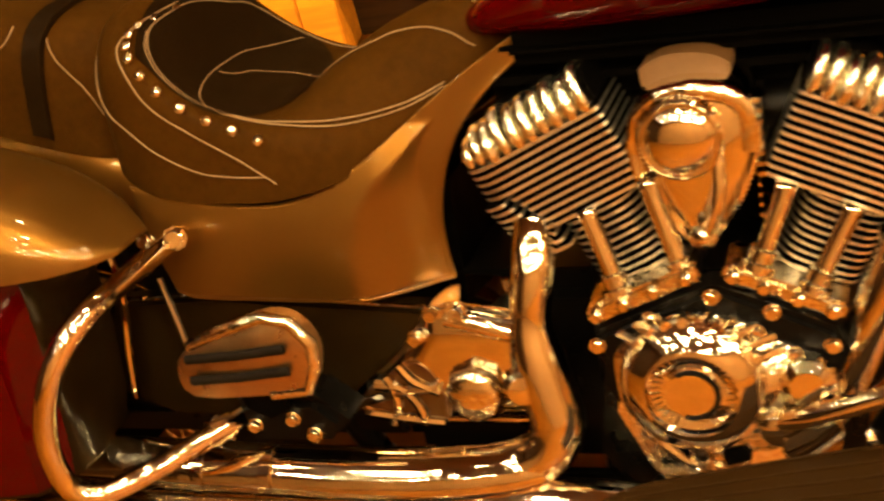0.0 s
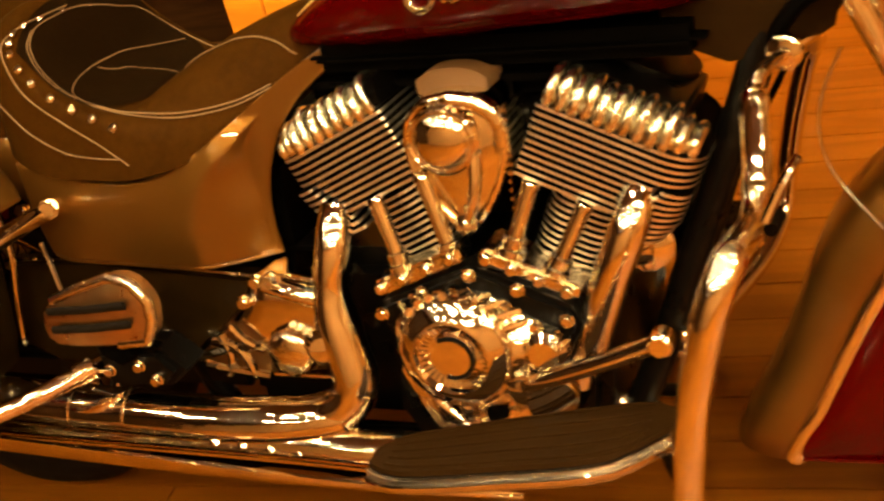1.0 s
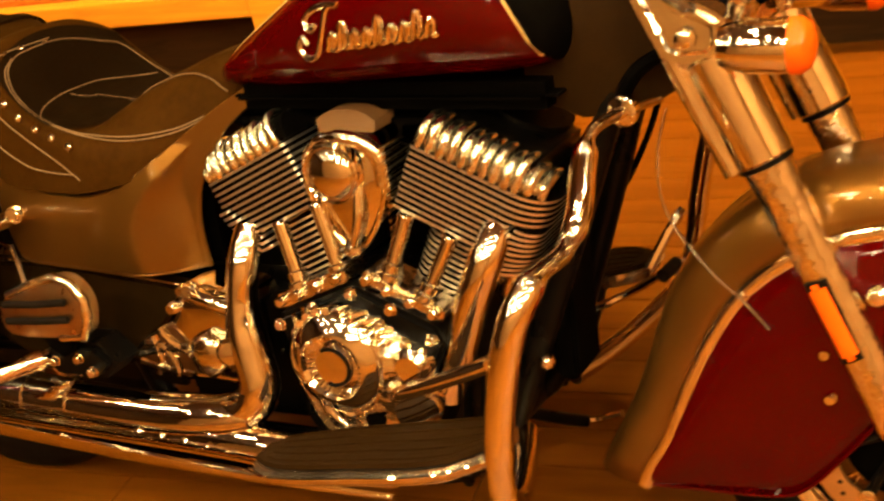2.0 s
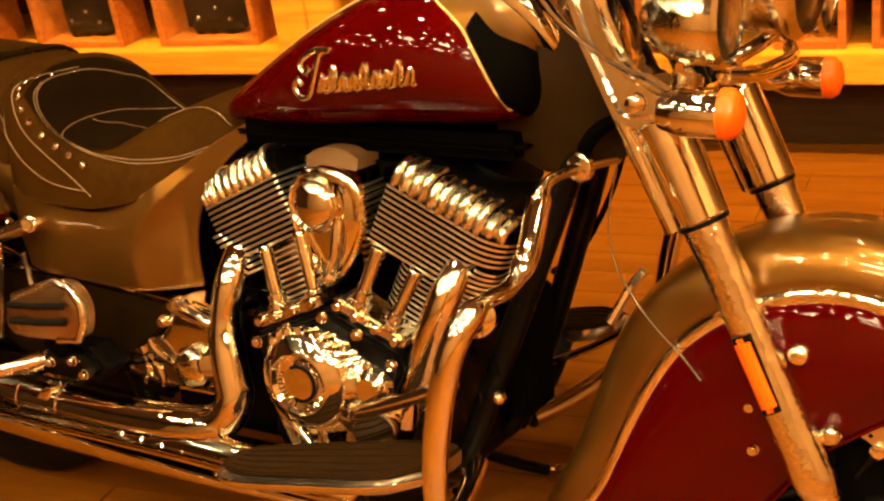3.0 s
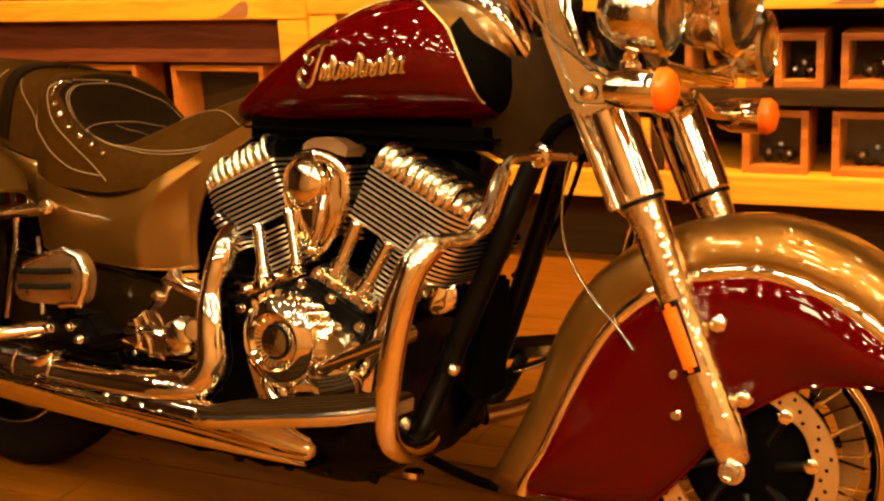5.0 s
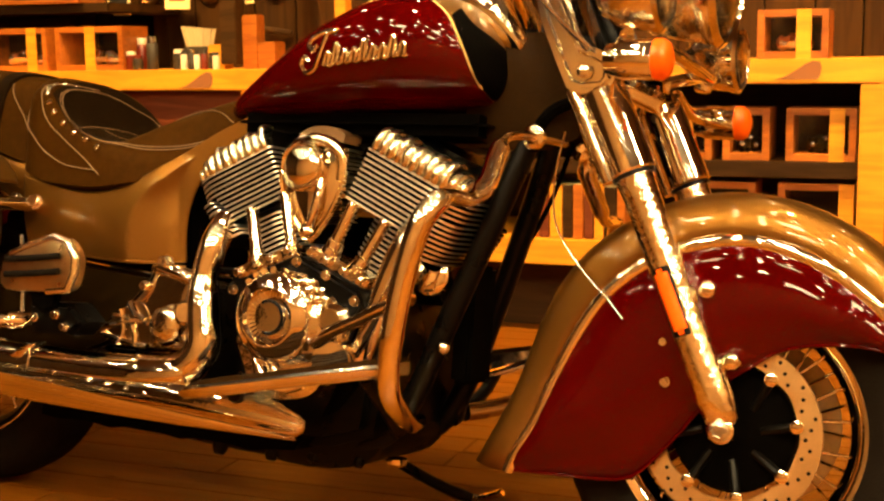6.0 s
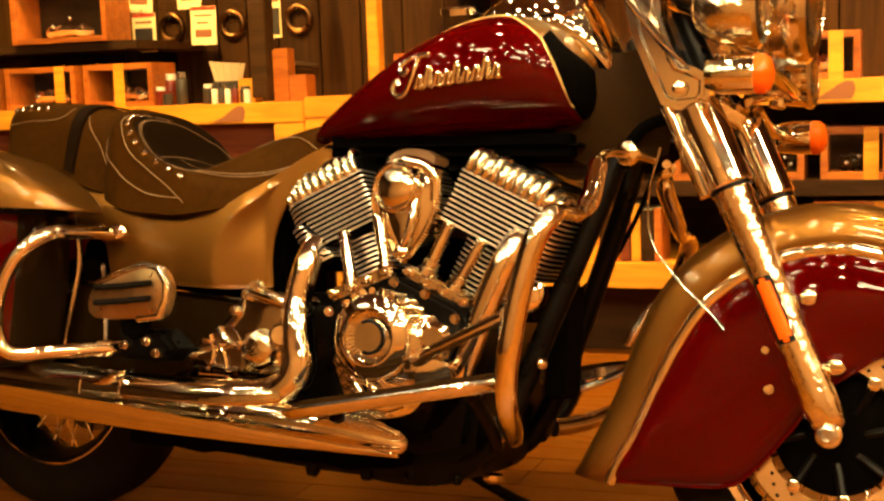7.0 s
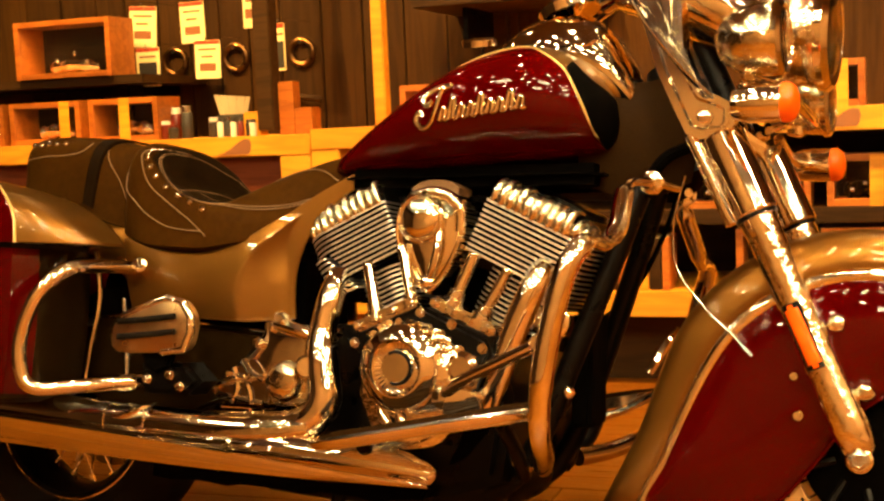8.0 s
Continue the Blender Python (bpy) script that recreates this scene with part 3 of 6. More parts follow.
def wheel(name, cx, width, disc_side):
    """A spoked wheel: tyre, rim, hub, spokes and a drilled brake disc."""
    w = part(name, turned([(-0.07, 0.03), (-0.066, 0.045), (-0.04, 0.045), (-0.03, 0.03), (0.03, 0.03), (0.04, 0.045), (0.066, 0.045), (0.07, 0.03)], (cx, 0, AXLE), (0, 1, 0), 28), BLACK, bike, "spoked wheel with a black hub and chrome rim")
    h = width / 2
    tyre = [(-h * 0.72, 0.207), (-h * 0.98, 0.235), (-h, 0.262), (-h * 0.86, 0.292), (-h * 0.5, 0.312), (0, 0.32), (h * 0.5, 0.312), (h * 0.86, 0.292), (h, 0.262), (h * 0.98, 0.235), (h * 0.72, 0.207)]
    bm = B()
    ring = []
    for k in range(72):
        a = 2 * math.pi * k / 72
        ring.append([bm.verts.new((cx + r * math.cos(a), s, AXLE + r * math.sin(a))) for s, r in tyre])
    for k in range(72):
        A, Q = ring[k], ring[(k + 1) % 72]
        for j in range(len(tyre)):
            bm.faces.new((A[j], A[(j + 1) % len(tyre)], Q[(j + 1) % len(tyre)], Q[j]))
    part("tyre", bm, RUBBER, w, "black treaded tyre")
    rim = [(-h * 0.75, 0.2), (-h * 0.78, 0.214), (-h * 0.7, 0.216), (-h * 0.55, 0.192), (0, 0.186), (h * 0.55, 0.192), (h * 0.7, 0.216), (h * 0.78, 0.214), (h * 0.75, 0.2), (h * 0.5, 0.184), (0, 0.178), (-h * 0.5, 0.184)]
    bm = B()
    ring = []
    for k in range(64):
        a = 2 * math.pi * k / 64
        ring.append([bm.verts.new((cx + r * math.cos(a), s, AXLE + r * math.sin(a))) for s, r in rim])
    for k in range(64):
        A, Q = ring[k], ring[(k + 1) % 64]
        for j in range(len(rim)):
            bm.faces.new((A[j], A[(j + 1) % len(rim)], Q[(j + 1) % len(rim)], Q[j]))
    part("rim", bm, CHROME if cx > -1 else BLACK, w, "chrome rim" if cx > -1 else "black rim")
    if cx < -1:
        for s in (-1, 1):
            part("rim_lip", sweep(B(), [polar(0.2125, a, s * h * 0.77, cx) for a in steps(0, 355, 72)], 0.0035, 8, closed=True), CHROME, w, "thin bright rim lip")
    for k in range(40):
        a = 360 / 40 * k
        s = -1 if k % 2 else 1
        turn = 16 if k % 4 < 2 else -16
        bm = sweep(B(), [polar(0.043, a + turn, s * 0.045, cx), polar(0.182, a, s * 0.008, cx)], 0.0024, 6)
        part("spoke", bm, CHROME, w)
    for ds in disc_side:
        y = ds * 0.086
        bm = B()
        R = []
        for k in range(60):
            a = 2 * math.pi * k / 60
            wob = 1 + 0.012 * math.cos(a * 10)
            R.append([bm.verts.new((cx + r * math.cos(a), yy, AXLE + r * math.sin(a))) for r, yy in ((0.113 * wob, y - 0.003), (0.15, y - 0.003), (0.15, y + 0.003), (0.113 * wob, y + 0.003))])
        for k in range(60):
            A, Q = R[k], R[(k + 1) % 60]
            for j in range(4):
                bm.faces.new((A[j], A[(j + 1) % 4], Q[(j + 1) % 4], Q[j]))
        d = part("brake_disc", bm, DISC, w, "drilled steel brake disc")
        for k in range(50):
            r = 0.123 + 0.009 * (k % 3)
            p = polar(r, k * 7.2, y + ds * 0.0034, cx)
            part("drilled_hole", turned([(0, 0.0034), (0.0004, 0.0034)], p, (0, ds, 0), 8), BLACK, d)
        for k in range(8):
            part("carrier_button", turned([(0, 0.011), (0.006, 0.011), (0.008, 0.007)], polar(0.11, k * 45 + 10, y + ds * 0.001, cx), (0, ds, 0), 14), CHROME, d)
            bm = sweep(B(), [polar(0.05, k * 45 + 4, y * 0.8, cx), polar(0.108, k * 45 + 10, y, cx)], 0.008, 8)
            part("carrier_arm", bm, BLACK, d)
    part("hub_shell", turned([(-0.074, 0.03), (-0.072, 0.098), (-0.068, 0.104), (0.068, 0.104), (0.072, 0.098), (0.074, 0.03)], (cx, 0, AXLE), (0, 1, 0), 40), SATIN, w, "black hub shell")
    return w

wheel("front_wheel", 0.0, 0.125, (-1, 1))
wheel("rear_wheel", REAR, 0.17, (1,))

# ---- front fender ----
CROWN = [(12, 0.385), (30, 0.372), (60, 0.382), (90, 0.395), (115, 0.398), (132, 0.398), (143, 0.396), (155, 0.39), (168, 0.391), (178, 0.408), (187, 0.444), (193, 0.482)]
TRIM = [(12, 0.322), (30, 0.314), (60, 0.308), (90, 0.311), (105, 0.308), (125, 0.306), (139, 0.304), (153, 0.302), (168, 0.31), (184, 0.338), (194, 0.387), (197, 0.402)]
HW = 0.098
def fender_ring(f):
    """One cross-section of the front fender: f from 0 at the front to 1 at the rear tip."""
    a, b = 12 + (193 - 12) * f, 12 + (197 - 12) * f
    rc, rt = lerp(CROWN, a), lerp(TRIM, b)
    pts = []
    for k in range(17):
        u = math.pi * k / 16
        y = -HW * math.copysign(abs(math.cos(u)) ** 0.55, math.cos(u))
        s = math.sin(u) ** 0.75
        pts.append(polar(rt + (rc - rt) * s, b + (a - b) * s, y))
    return pts
N = 48
fender = part("front_fender", loft([fender_ring(k / N) for k in range(N + 1)], closed=False), GREY, bike, "deep valanced front fender, grey over red with chrome trim")
sol = fender.modifiers.new("thick", "SOLIDIFY")
sol.thickness, sol.offset = 0.003, -1
for s in SIDES:
    bm = sweep(B(), [polar(lerp(TRIM, b), b, s * (HW + 0.002)) for b in steps(12, 197, 70)], 0.0105, 10, flat=0.5, side=(0, 1, 0))
    part("fender_trim", bm, CHROME, fender, "chrome trim strip")
    # the valance: its lower edge follows the hub
    rows = []
    EDGE = [(-0.378, 0.207), (-0.30, 0.210), (-0.184, 0.217), (-0.136, 0.242), (-0.073, 0.317), (-0.021, 0.387), (0.032, 0.429), (0.093, 0.464), (0.204, 0.476), (0.30, 0.455)]
    top = [polar(lerp(TRIM, b) - 0.001, b, 0) for b in steps(197, 12, 60)]
    edge = spline([(x, 0, z) for x, z in EDGE], 8)
    for k in range(60):
        p, q = Vector(top[k]), edge[min(round(k / 59 * (len(edge) - 1)), len(edge) - 1)]
        rows.append([(p.x + (q.x - p.x) * u, s * (HW + 0.001 + 0.019 * math.sin(math.pi * min(u * 1.15, 1)) * min(1, (p - q).length / 0.12)), p.z + (q.z - p.z) * u) for u in steps(0, 1, 9)])
    v = part("valance", loft(rows, closed=False), RED, fender, "deep red gloss side valance")
    m = v.modifiers.new("thick", "SOLIDIFY")
    m.thickness, m.offset = 0.003, 0
    part("valance_lip", sweep(B(), [(p.x, s * (HW + 0.001), p.z) for p in edge], 0.003, 8), RED, v)
    for x, z, r in ((-0.043, 0.548, 0.017), (0.004, 0.436, 0.017)):
        part("mount_boss", turned([(0, r * 0.9), (0.012, r), (0.022, r * 0.8), (0.026, r * 0.45)], (x, s * (HW + 0.006), z), (0, s, 0), 18), CAST, fender, "round chrome mounting boss")
    for x, z in ((-0.106, 0.391), (-0.112, 0.457)):
        bolt(fender, (x, s * (HW + 0.012), z), (0, s, 0), 0.0075, 0.012)

# ---- fork ----
def fork_at(s, z):
    """The axis of a fork leg at a height."""
    return Vector((-0.176 * (z - 0.347) / 0.388 - 0.004 + (0.026 if s > 0 else 0.0), s * (0.125 if s < 0 else 0.118), z))
fork = part("fork", tube([fork_at(0, 0.875) + Vector((0.02, 0, 0)), fork_at(0, 1.15) + Vector((0.02, 0, 0))], 0.022, 16), BLACK, bike, "chrome telescopic front fork")
FDIR = (fork_at(-1, 1.0) - fork_at(-1, 0.4)).normalized()
for s in SIDES:
    leg = part("slider", turned([(0, 0.020), (0.01, 0.028), (0.05, 0.033), (0.09, 0.0315), (0.20, 0.031), (0.40, 0.031), (0.425, 0.033), (0.44, 0.033)], fork_at(s, 0.33), FDIR, 28), CAST, fork, "polished chrome fork slider")
    part("cover", turned([(0, 0.0365), (0.004, 0.04), (0.15, 0.04), (0.154, 0.0365)], fork_at(s, 0.732), FDIR, 32), CHROME, fork, "chrome fork cover tube")
    part("cover_ring", turned([(-0.006, 0.035), (-0.005, 0.0372), (0.001, 0.0372)], fork_at(s, 0.731), FDIR, 32), BLACK, fork)
    part("axle_clamp", turned([(-0.03, 0.018), (-0.028, 0.022), (0.022, 0.022), (0.026, 0.018)], (0, s * 0.125, AXLE + 0.006), (0, s, 0), 24), CAST, fork, "chrome axle clamp")
    part("axle_nut", turned([(0.026, 0.017), (0.034, 0.017), (0.036, 0.011), (0.03, 0.010)], (0, s * 0.125, AXLE + 0.006), (0, s, 0), 6), STEEL, fork)
    # reflector on the slider's outer side
    p, q = fork_at(s, 0.474), fork_at(s, 0.576)
    bm = sweep(B(), [p + Vector((-0.006, s * 0.034, 0)), q + Vector((-0.006, s * 0.034, 0))], 0.0118, 16, flat=0.5, side=(0, 1, 0))
    bmesh.ops.bevel(bm, geom=[e for e in bm.edges if any(len(f.verts) > 4 for f in e.link_faces)], offset=0.0075, segments=4, affect="EDGES")
    r = part("reflector", bm, AMBER, fork, "orange side reflector")
    part("reflector_back", sweep(B(), [p + Vector((-0.006, s * 0.0285, -0.003)), q + Vector((-0.006, s * 0.0285, 0.003))], 0.0155, 16, flat=0.45, side=(0, 1, 0)), BLACK, r)
    # upper shroud plate between fork cover and headlamp
    SHROUD = [(-0.40, 1.16), (-0.376, 1.072), (-0.35, 0.985), (-0.315, 0.91), (-0.296, 0.872), (-0.27, 0.862), (-0.226, 0.866), (-0.212, 0.885), (-0.213, 0.92), (-0.24, 0.936), (-0.264, 0.945), (-0.28, 0.97), (-0.304, 1.027), (-0.308, 1.09), (-0.316, 1.16)]
    bm = slab(B(), SHROUD, s * 0.10, s * 0.166, 0.009)
    face = max((f for f in bm.faces if len(f.verts) > 8), key=lambda f: f.calc_center_median().y * s)
    bmesh.ops.inset_region(bm, faces=[face], thickness=0.005, depth=0.0)
    bmesh.ops.inset_region(bm, faces=[face], thickness=0.005, depth=-0.004)
    part("shroud", bm, POLISHED, fork, "chrome fork shroud plate with a raised rim")
    part("cover_rail", sweep(B(), [fork_at(s, 0.715) + Vector((-0.044, s * 0.012, 0)), fork_at(s, 0.87) + Vector((-0.05, s * 0.012, 0))], 0.014, 14), CHROME, fork, "chrome rail behind the fork cover")
    bolt(fork, (-0.262, s * 0.165, 0.898), (0, s, 0), 0.012, 0.012)
    # turn signal on its stalk
    yz = (0.255, 0.905) if s < 0 else (0.298, 0.867)
    base = Vector((-0.19, s * 0.12, 0.925 if s < 0 else 0.90))
    sig = part("turn_signal", turned([(0, 0.010), (0.004, 0.024), (0.03, 0.032), (0.075, 0.033), (0.085, 0.032)], (-0.115 - 0.085, s * yz[0] * 0.94, yz[1]), (1, 0, 0), 28), CHROME, bike, "bullet shaped chrome turn signal")
    part("lens", turned([(0, 0.033), (0.012, 0.033), (0.022, 0.026), (0.027, 0.012)], (-0.115, s * yz[0] * 0.94, yz[1]), (1, 0, 0), 28), AMBER, sig, "orange lens")
    part("stalk", tube([base, (base.x + 0.01, s * 0.18, yz[1] + 0.005), (-0.165, s * yz[0] * 0.9, yz[1])], 0.011, 10), CHROME, sig)
    # spotlight beside the headlamp
    c = Vector((-0.236, s * (0.2 if s < 0 else 0.303), 1.02 if s < 0 else 0.994))
    spot = part("spotlight", turned([(0, 0.012), (0.012, 0.036), (0.04, 0.054), (0.075, 0.061), (0.1, 0.062), (0.108, 0.058)], c, (1, 0, 0), 36), CAST, bike, "round chrome spotlight")
    part("bezel", turned([(0.1, 0.06), (0.102, 0.066), (0.112, 0.066), (0.118, 0.058), (0.11, 0.056)], c, (1, 0, 0), 36), CHROME, spot)
    part("glass", turned([(0.108, 0.056), (0.118, 0.045), (0.122, 0.02), (0.123, 0.003)], c, (1, 0, 0), 36), LENS, spot)
    part("reflector_bowl", turned([(0.03, 0.006), (0.05, 0.03), (0.104, 0.054), (0.103, 0.0535), (0.048, 0.028)], c, (1, 0, 0), 32), RIB, spot)
    part("bracket", tube([(-0.21, s * 0.12, 0.92), (-0.19, s * 0.17, 0.935), (-0.18, s * (0.2 if s < 0 else 0.28), 0.955)], 0.012, 10), CHROME, spot)
    part("clamp_knob", turned([(0, 0.012), (0.003, 0.017), (0.02, 0.017), (0.026, 0.011)], (-0.185, s * (0.19 if s < 0 else 0.27), 0.925), (0.1, 0, 1), 18), CAST, spot, "chrome clamp knob")
part("lower_clamp", plate([(-0.29, 0.86), (-0.22, 0.86), (-0.20, 0.88), (-0.21, 0.90), (-0.29, 0.90)], -0.115, 0.115, 0.01), CHROME, fork, "chrome lower fork clamp")
part("light_bar", tube([(-0.14, -0.16, 0.94), (-0.12, -0.08, 0.93), (-0.12, 0.08, 0.925), (-0.14, 0.16, 0.93)], 0.012, 12), CHROME, fork)
part("axle", turned([(-0.125, 0.012), (0.125, 0.012)], (0, 0, AXLE + 0.006), (0, 1, 0), 16), STEEL, fork)
# headlamp with its nacelle
hl = part("headlamp", turned([(0, 0.02), (0.015, 0.05), (0.05, 0.078), (0.10, 0.092), (0.15, 0.096), (0.165, 0.094)], (-0.25, 0, 1.075), (1, 0, -0.05), 44), CAST, bike, "large round chrome headlamp")
part("bezel", turned([(0.155, 0.094), (0.158, 0.103), (0.172, 0.103), (0.182, 0.092), (0.17, 0.088)], (-0.25, 0, 1.075), (1, 0, -0.05), 44), CHROME, hl)
part("glass", turned([(0.168, 0.088), (0.182, 0.07), (0.19, 0.03), (0.191, 0.004)], (-0.25, 0, 1.075), (1, 0, -0.05), 44), LENS, hl)
part("reflector_bowl", turned([(0.05, 0.01), (0.07, 0.05), (0.16, 0.087), (0.158, 0.086), (0.068, 0.047)], (-0.25, 0, 1.075), (1, 0, -0.05), 40), RIB, hl)
part("nacelle", loft([[(x, w * math.cos(a), zc + h * math.sin(a)) for a in [2 * math.pi * k / 28 for k in range(28)]] for x, w, h, zc in ((-0.47, 0.05, 0.035, 1.175), (-0.42, 0.10, 0.05, 1.17), (-0.34, 0.125, 0.075, 1.15), (-0.26, 0.118, 0.09, 1.12), (-0.2, 0.104, 0.098, 1.085))]), CHROME, fork, "chrome headlamp nacelle")
# handlebar with grips and levers
hb = part("handlebar", tube([(-0.40, -0.06, 1.18), (-0.43, -0.09, 1.26), (-0.47, -0.25, 1.31), (-0.56, -0.38, 1.29), (-0.72, -0.42, 1.23)], 0.0127, 12), CHROME, fork, "chrome pullback handlebar")
part("bar_left", tube([(-0.40, 0.06, 1.18), (-0.43, 0.09, 1.26), (-0.47, 0.25, 1.31), (-0.56, 0.38, 1.29), (-0.72, 0.42, 1.23)], 0.0127, 12), CHROME, hb)
for s in SIDES:
    part("grip", sweep(B(), [(-0.66, s * 0.408, 1.257), (-0.78, s * 0.436, 1.207)], 0.018, 16), RUBBER, hb, "black rubber grip")
    part("lever", tube([(-0.6, s * 0.40, 1.275), (-0.6, s * 0.44, 1.28), (-0.68, s * 0.49, 1.25), (-0.76, s * 0.5, 1.215)], 0.007, 8), CHROME, hb, "chrome hand lever")
    part("control_pod", turned([(0, 0.018), (0.004, 0.024), (0.045, 0.024), (0.05, 0.018)], (-0.6, s * 0.392, 1.278), (-0.9, s * 0.21, -0.36), 16), CHROME, hb)
# clear windshield with its brackets
def shield_pt(u, v):
    """u across -1 to 1, v up 0 to 1."""
    wid = lerp([(0, 0.15), (0.08, 0.235), (0.2, 0.285), (0.5, 0.30), (0.85, 0.25), (1.0, 0.16)], v)
    y = u * wid
    z = 0.93 + 0.60 * v + 0.05 * (1 - v) * (abs(u) ** 3 - 1) * (v < 0.3)
    return (-0.235 - 0.30 * v - 0.55 * y * y, y, z)
ws = part("windshield", loft([[shield_pt(u, v) for u in steps(-1, 1, 25)] for v in steps(0, 1, 25)], closed=False), SHIELD, bike, "clear acrylic windshield")
m = ws.modifiers.new("thick", "SOLIDIFY")
m.thickness = 0.004
ws.visible_shadow = False
for s in SIDES:
    part("edge", sweep(B(), [shield_pt(s * u, 0.0) for u in steps(0, 1, 10)] + [shield_pt(s, v) for v in steps(0, 1, 30)[1:]], 0.0028, 6), STEEL, ws, "polished edge")
    part("strap", tube([shield_pt(s * 0.5, 0.05), (-0.30, s * 0.14, 0.99), (-0.33, s * 0.13, 1.03)], 0.005, 8), CHROME, ws)


# ---- fuel tank ----
TW = [(-1.062, 0.03), (-1.048, 0.068), (-1.02, 0.1), (-0.98, 0.126), (-0.90, 0.168), (-0.80, 0.206), (-0.70, 0.218), (-0.60, 0.214), (-0.53, 0.2), (-0.49, 0.182), (-0.463, 0.155), (-0.445, 0.115), (-0.434, 0.05)]
TT = [(-1.062, 0.841), (-1.03, 0.866), (-0.985, 0.896), (-0.92, 0.936), (-0.84, 0.984), (-0.77, 1.021), (-0.71, 1.047), (-0.65, 1.061), (-0.60, 1.064), (-0.55, 1.052), (-0.50, 1.022), (-0.465, 0.98), (-0.446, 0.945), (-0.434, 0.91)]
TB = [(-1.062, 0.822), (-1.03, 0.818), (-0.98, 0.818), (-0.90, 0.820), (-0.80, 0.826), (-0.70, 0.832), (-0.60, 0.836), (-0.53, 0.84), (-0.48, 0.846), (-0.46, 0.852), (-0.445, 0.866), (-0.434, 0.885)]
def tank_pt(x, deg, s, grow=0.0):
    """A point of the tank's skin: deg from -90 underneath to 90 on top."""
    w, t, b = lerp(TW, x) + grow, lerp(TT, x) + grow, lerp(TB, x) - grow
    a = radians(deg)
    return (x, s * w * abs(math.cos(a)) ** 0.8, (t + b) / 2 + (t - b) / 2 * math.copysign(abs(math.sin(a)) ** 0.8, a))
STRIPE = [(-1.062, 0.840), (-1.03, 0.863), (-0.985, 0.892), (-0.92, 0.930), (-0.84, 0.976), (-0.77, 1.010), (-0.71, 1.035), (-0.65, 1.048), (-0.60, 1.046), (-0.57, 1.033), (-0.52, 0.996), (-0.495, 0.958), (-0.475, 0.91), (-0.462, 0.865), (-0.457, 0.846)]
def red_top(x):
    """The angle of the pinstripe that bounds the red side."""
    t, b = lerp(TT, x), lerp(TB, x)
    f = (lerp(STRIPE, x) - (t + b) / 2) / ((t - b) / 2)
    return min(max(math.degrees(math.asin(min(1, abs(f)) ** 1.25)) * (1 if f > 0 else -1), -80), 64)
xs = steps(-1.061, -0.435, 48)
tank = part("fuel_tank", loft([[tank_pt(x, d, -1) for d in steps(-90, 90, 21)] + [tank_pt(x, d, 1) for d in steps(90, -90, 21)[1:-1]] for x in xs]), GREY, bike, "teardrop fuel tank, red sides with gold pinstripe")
for s in SIDES:
    xr = steps(-1.058, -0.458, 80)
    side = part("side_paint", loft([[tank_pt(x, d, s, 0.0015) for d in steps(-88, red_top(x), 22)] for x in xr], closed=False), RED, tank, "deep red gloss side")
    part("pinstripe", sweep(B(), [tank_pt(x, red_top(x), s, 0.002) for x in xr], 0.0022, 6), GOLD, tank, "gold pinstripe")
    # the maker's badge, drawn as plain strokes of metal
    def on(x, z, s=s):
        lo, hi = -60.0, 80.0
        for _ in range(24):
            mid = (lo + hi) / 2
            if tank_pt(x, mid, s)[2] < z:
                lo = mid
            else:
                hi = mid
        p = Vector(tank_pt(x, lo, s, 0.003))
        return p
    badge = part("badge", sweep(B(), spline([on(x, z) for x, z in [(-0.780, 0.912), (-0.790, 0.922), (-0.799, 0.908), (-0.787, 0.894), (-0.768, 0.900), (-0.755, 0.925), (-0.742, 0.962), (-0.722, 0.966), (-0.748, 0.966), (-0.772, 0.957), (-0.784, 0.943), (-0.774, 0.932), (-0.762, 0.942)]], 4), 0.0052, 8), CAST, tank, "chrome maker's badge of plain strokes")
    x = -0.748
    for k in range(9):
        w, h, zb = 0.019, 0.022 + 0.012 * (k % 3 == 1), 0.905 + 0.002 * k
        part("stroke", sweep(B(), spline([on(x, zb), on(x + w * 0.45, zb + h), on(x + w * 0.75, zb + h * 0.85), on(x + w * 0.6, zb + h * 0.1), on(x + w, zb + h * 0.2)], 4), 0.005, 8), CAST, badge)
        x += w
# thin black sheet added over the grey front end, ahead of the pinstripe
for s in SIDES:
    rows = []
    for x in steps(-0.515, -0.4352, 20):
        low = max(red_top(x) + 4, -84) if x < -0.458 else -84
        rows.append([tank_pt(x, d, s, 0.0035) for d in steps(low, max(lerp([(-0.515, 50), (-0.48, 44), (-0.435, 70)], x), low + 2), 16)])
    part("front_dark_sheet", loft(rows, closed=False), SATIN, tank, "black sheet over the tank's grey front end")
# chrome console on the tank top with its dial
con = part("console", loft([[(x, w * math.cos(a), zc + h * max(math.sin(a), -0.75)) for a in [2 * math.pi * k / 28 for k in range(28)]] for x, w, h, zc in ((-0.72, 0.02, 0.012, 1.055), (-0.70, 0.045, 0.035, 1.056), (-0.65, 0.07, 0.065, 1.056), (-0.58, 0.084, 0.088, 1.056), (-0.52, 0.09, 0.084, 1.045), (-0.465, 0.088, 0.075, 1.01), (-0.425, 0.075, 0.055, 0.965), (-0.405, 0.045, 0.03, 0.935))]), CHROME, tank, "chrome instrument console")
part("dial", turned([(0, 0.058), (0.012, 0.058), (0.016, 0.05)], (-0.57, 0, 1.14), (-0.35, 0, 1), 30), BLACKCARD, con, "round black dial")
part("dial_rim", turned([(0, 0.06), (0.018, 0.062), (0.022, 0.056), (0.016, 0.053)], (-0.57, 0, 1.138), (-0.35, 0, 1), 30), CHROME, con)
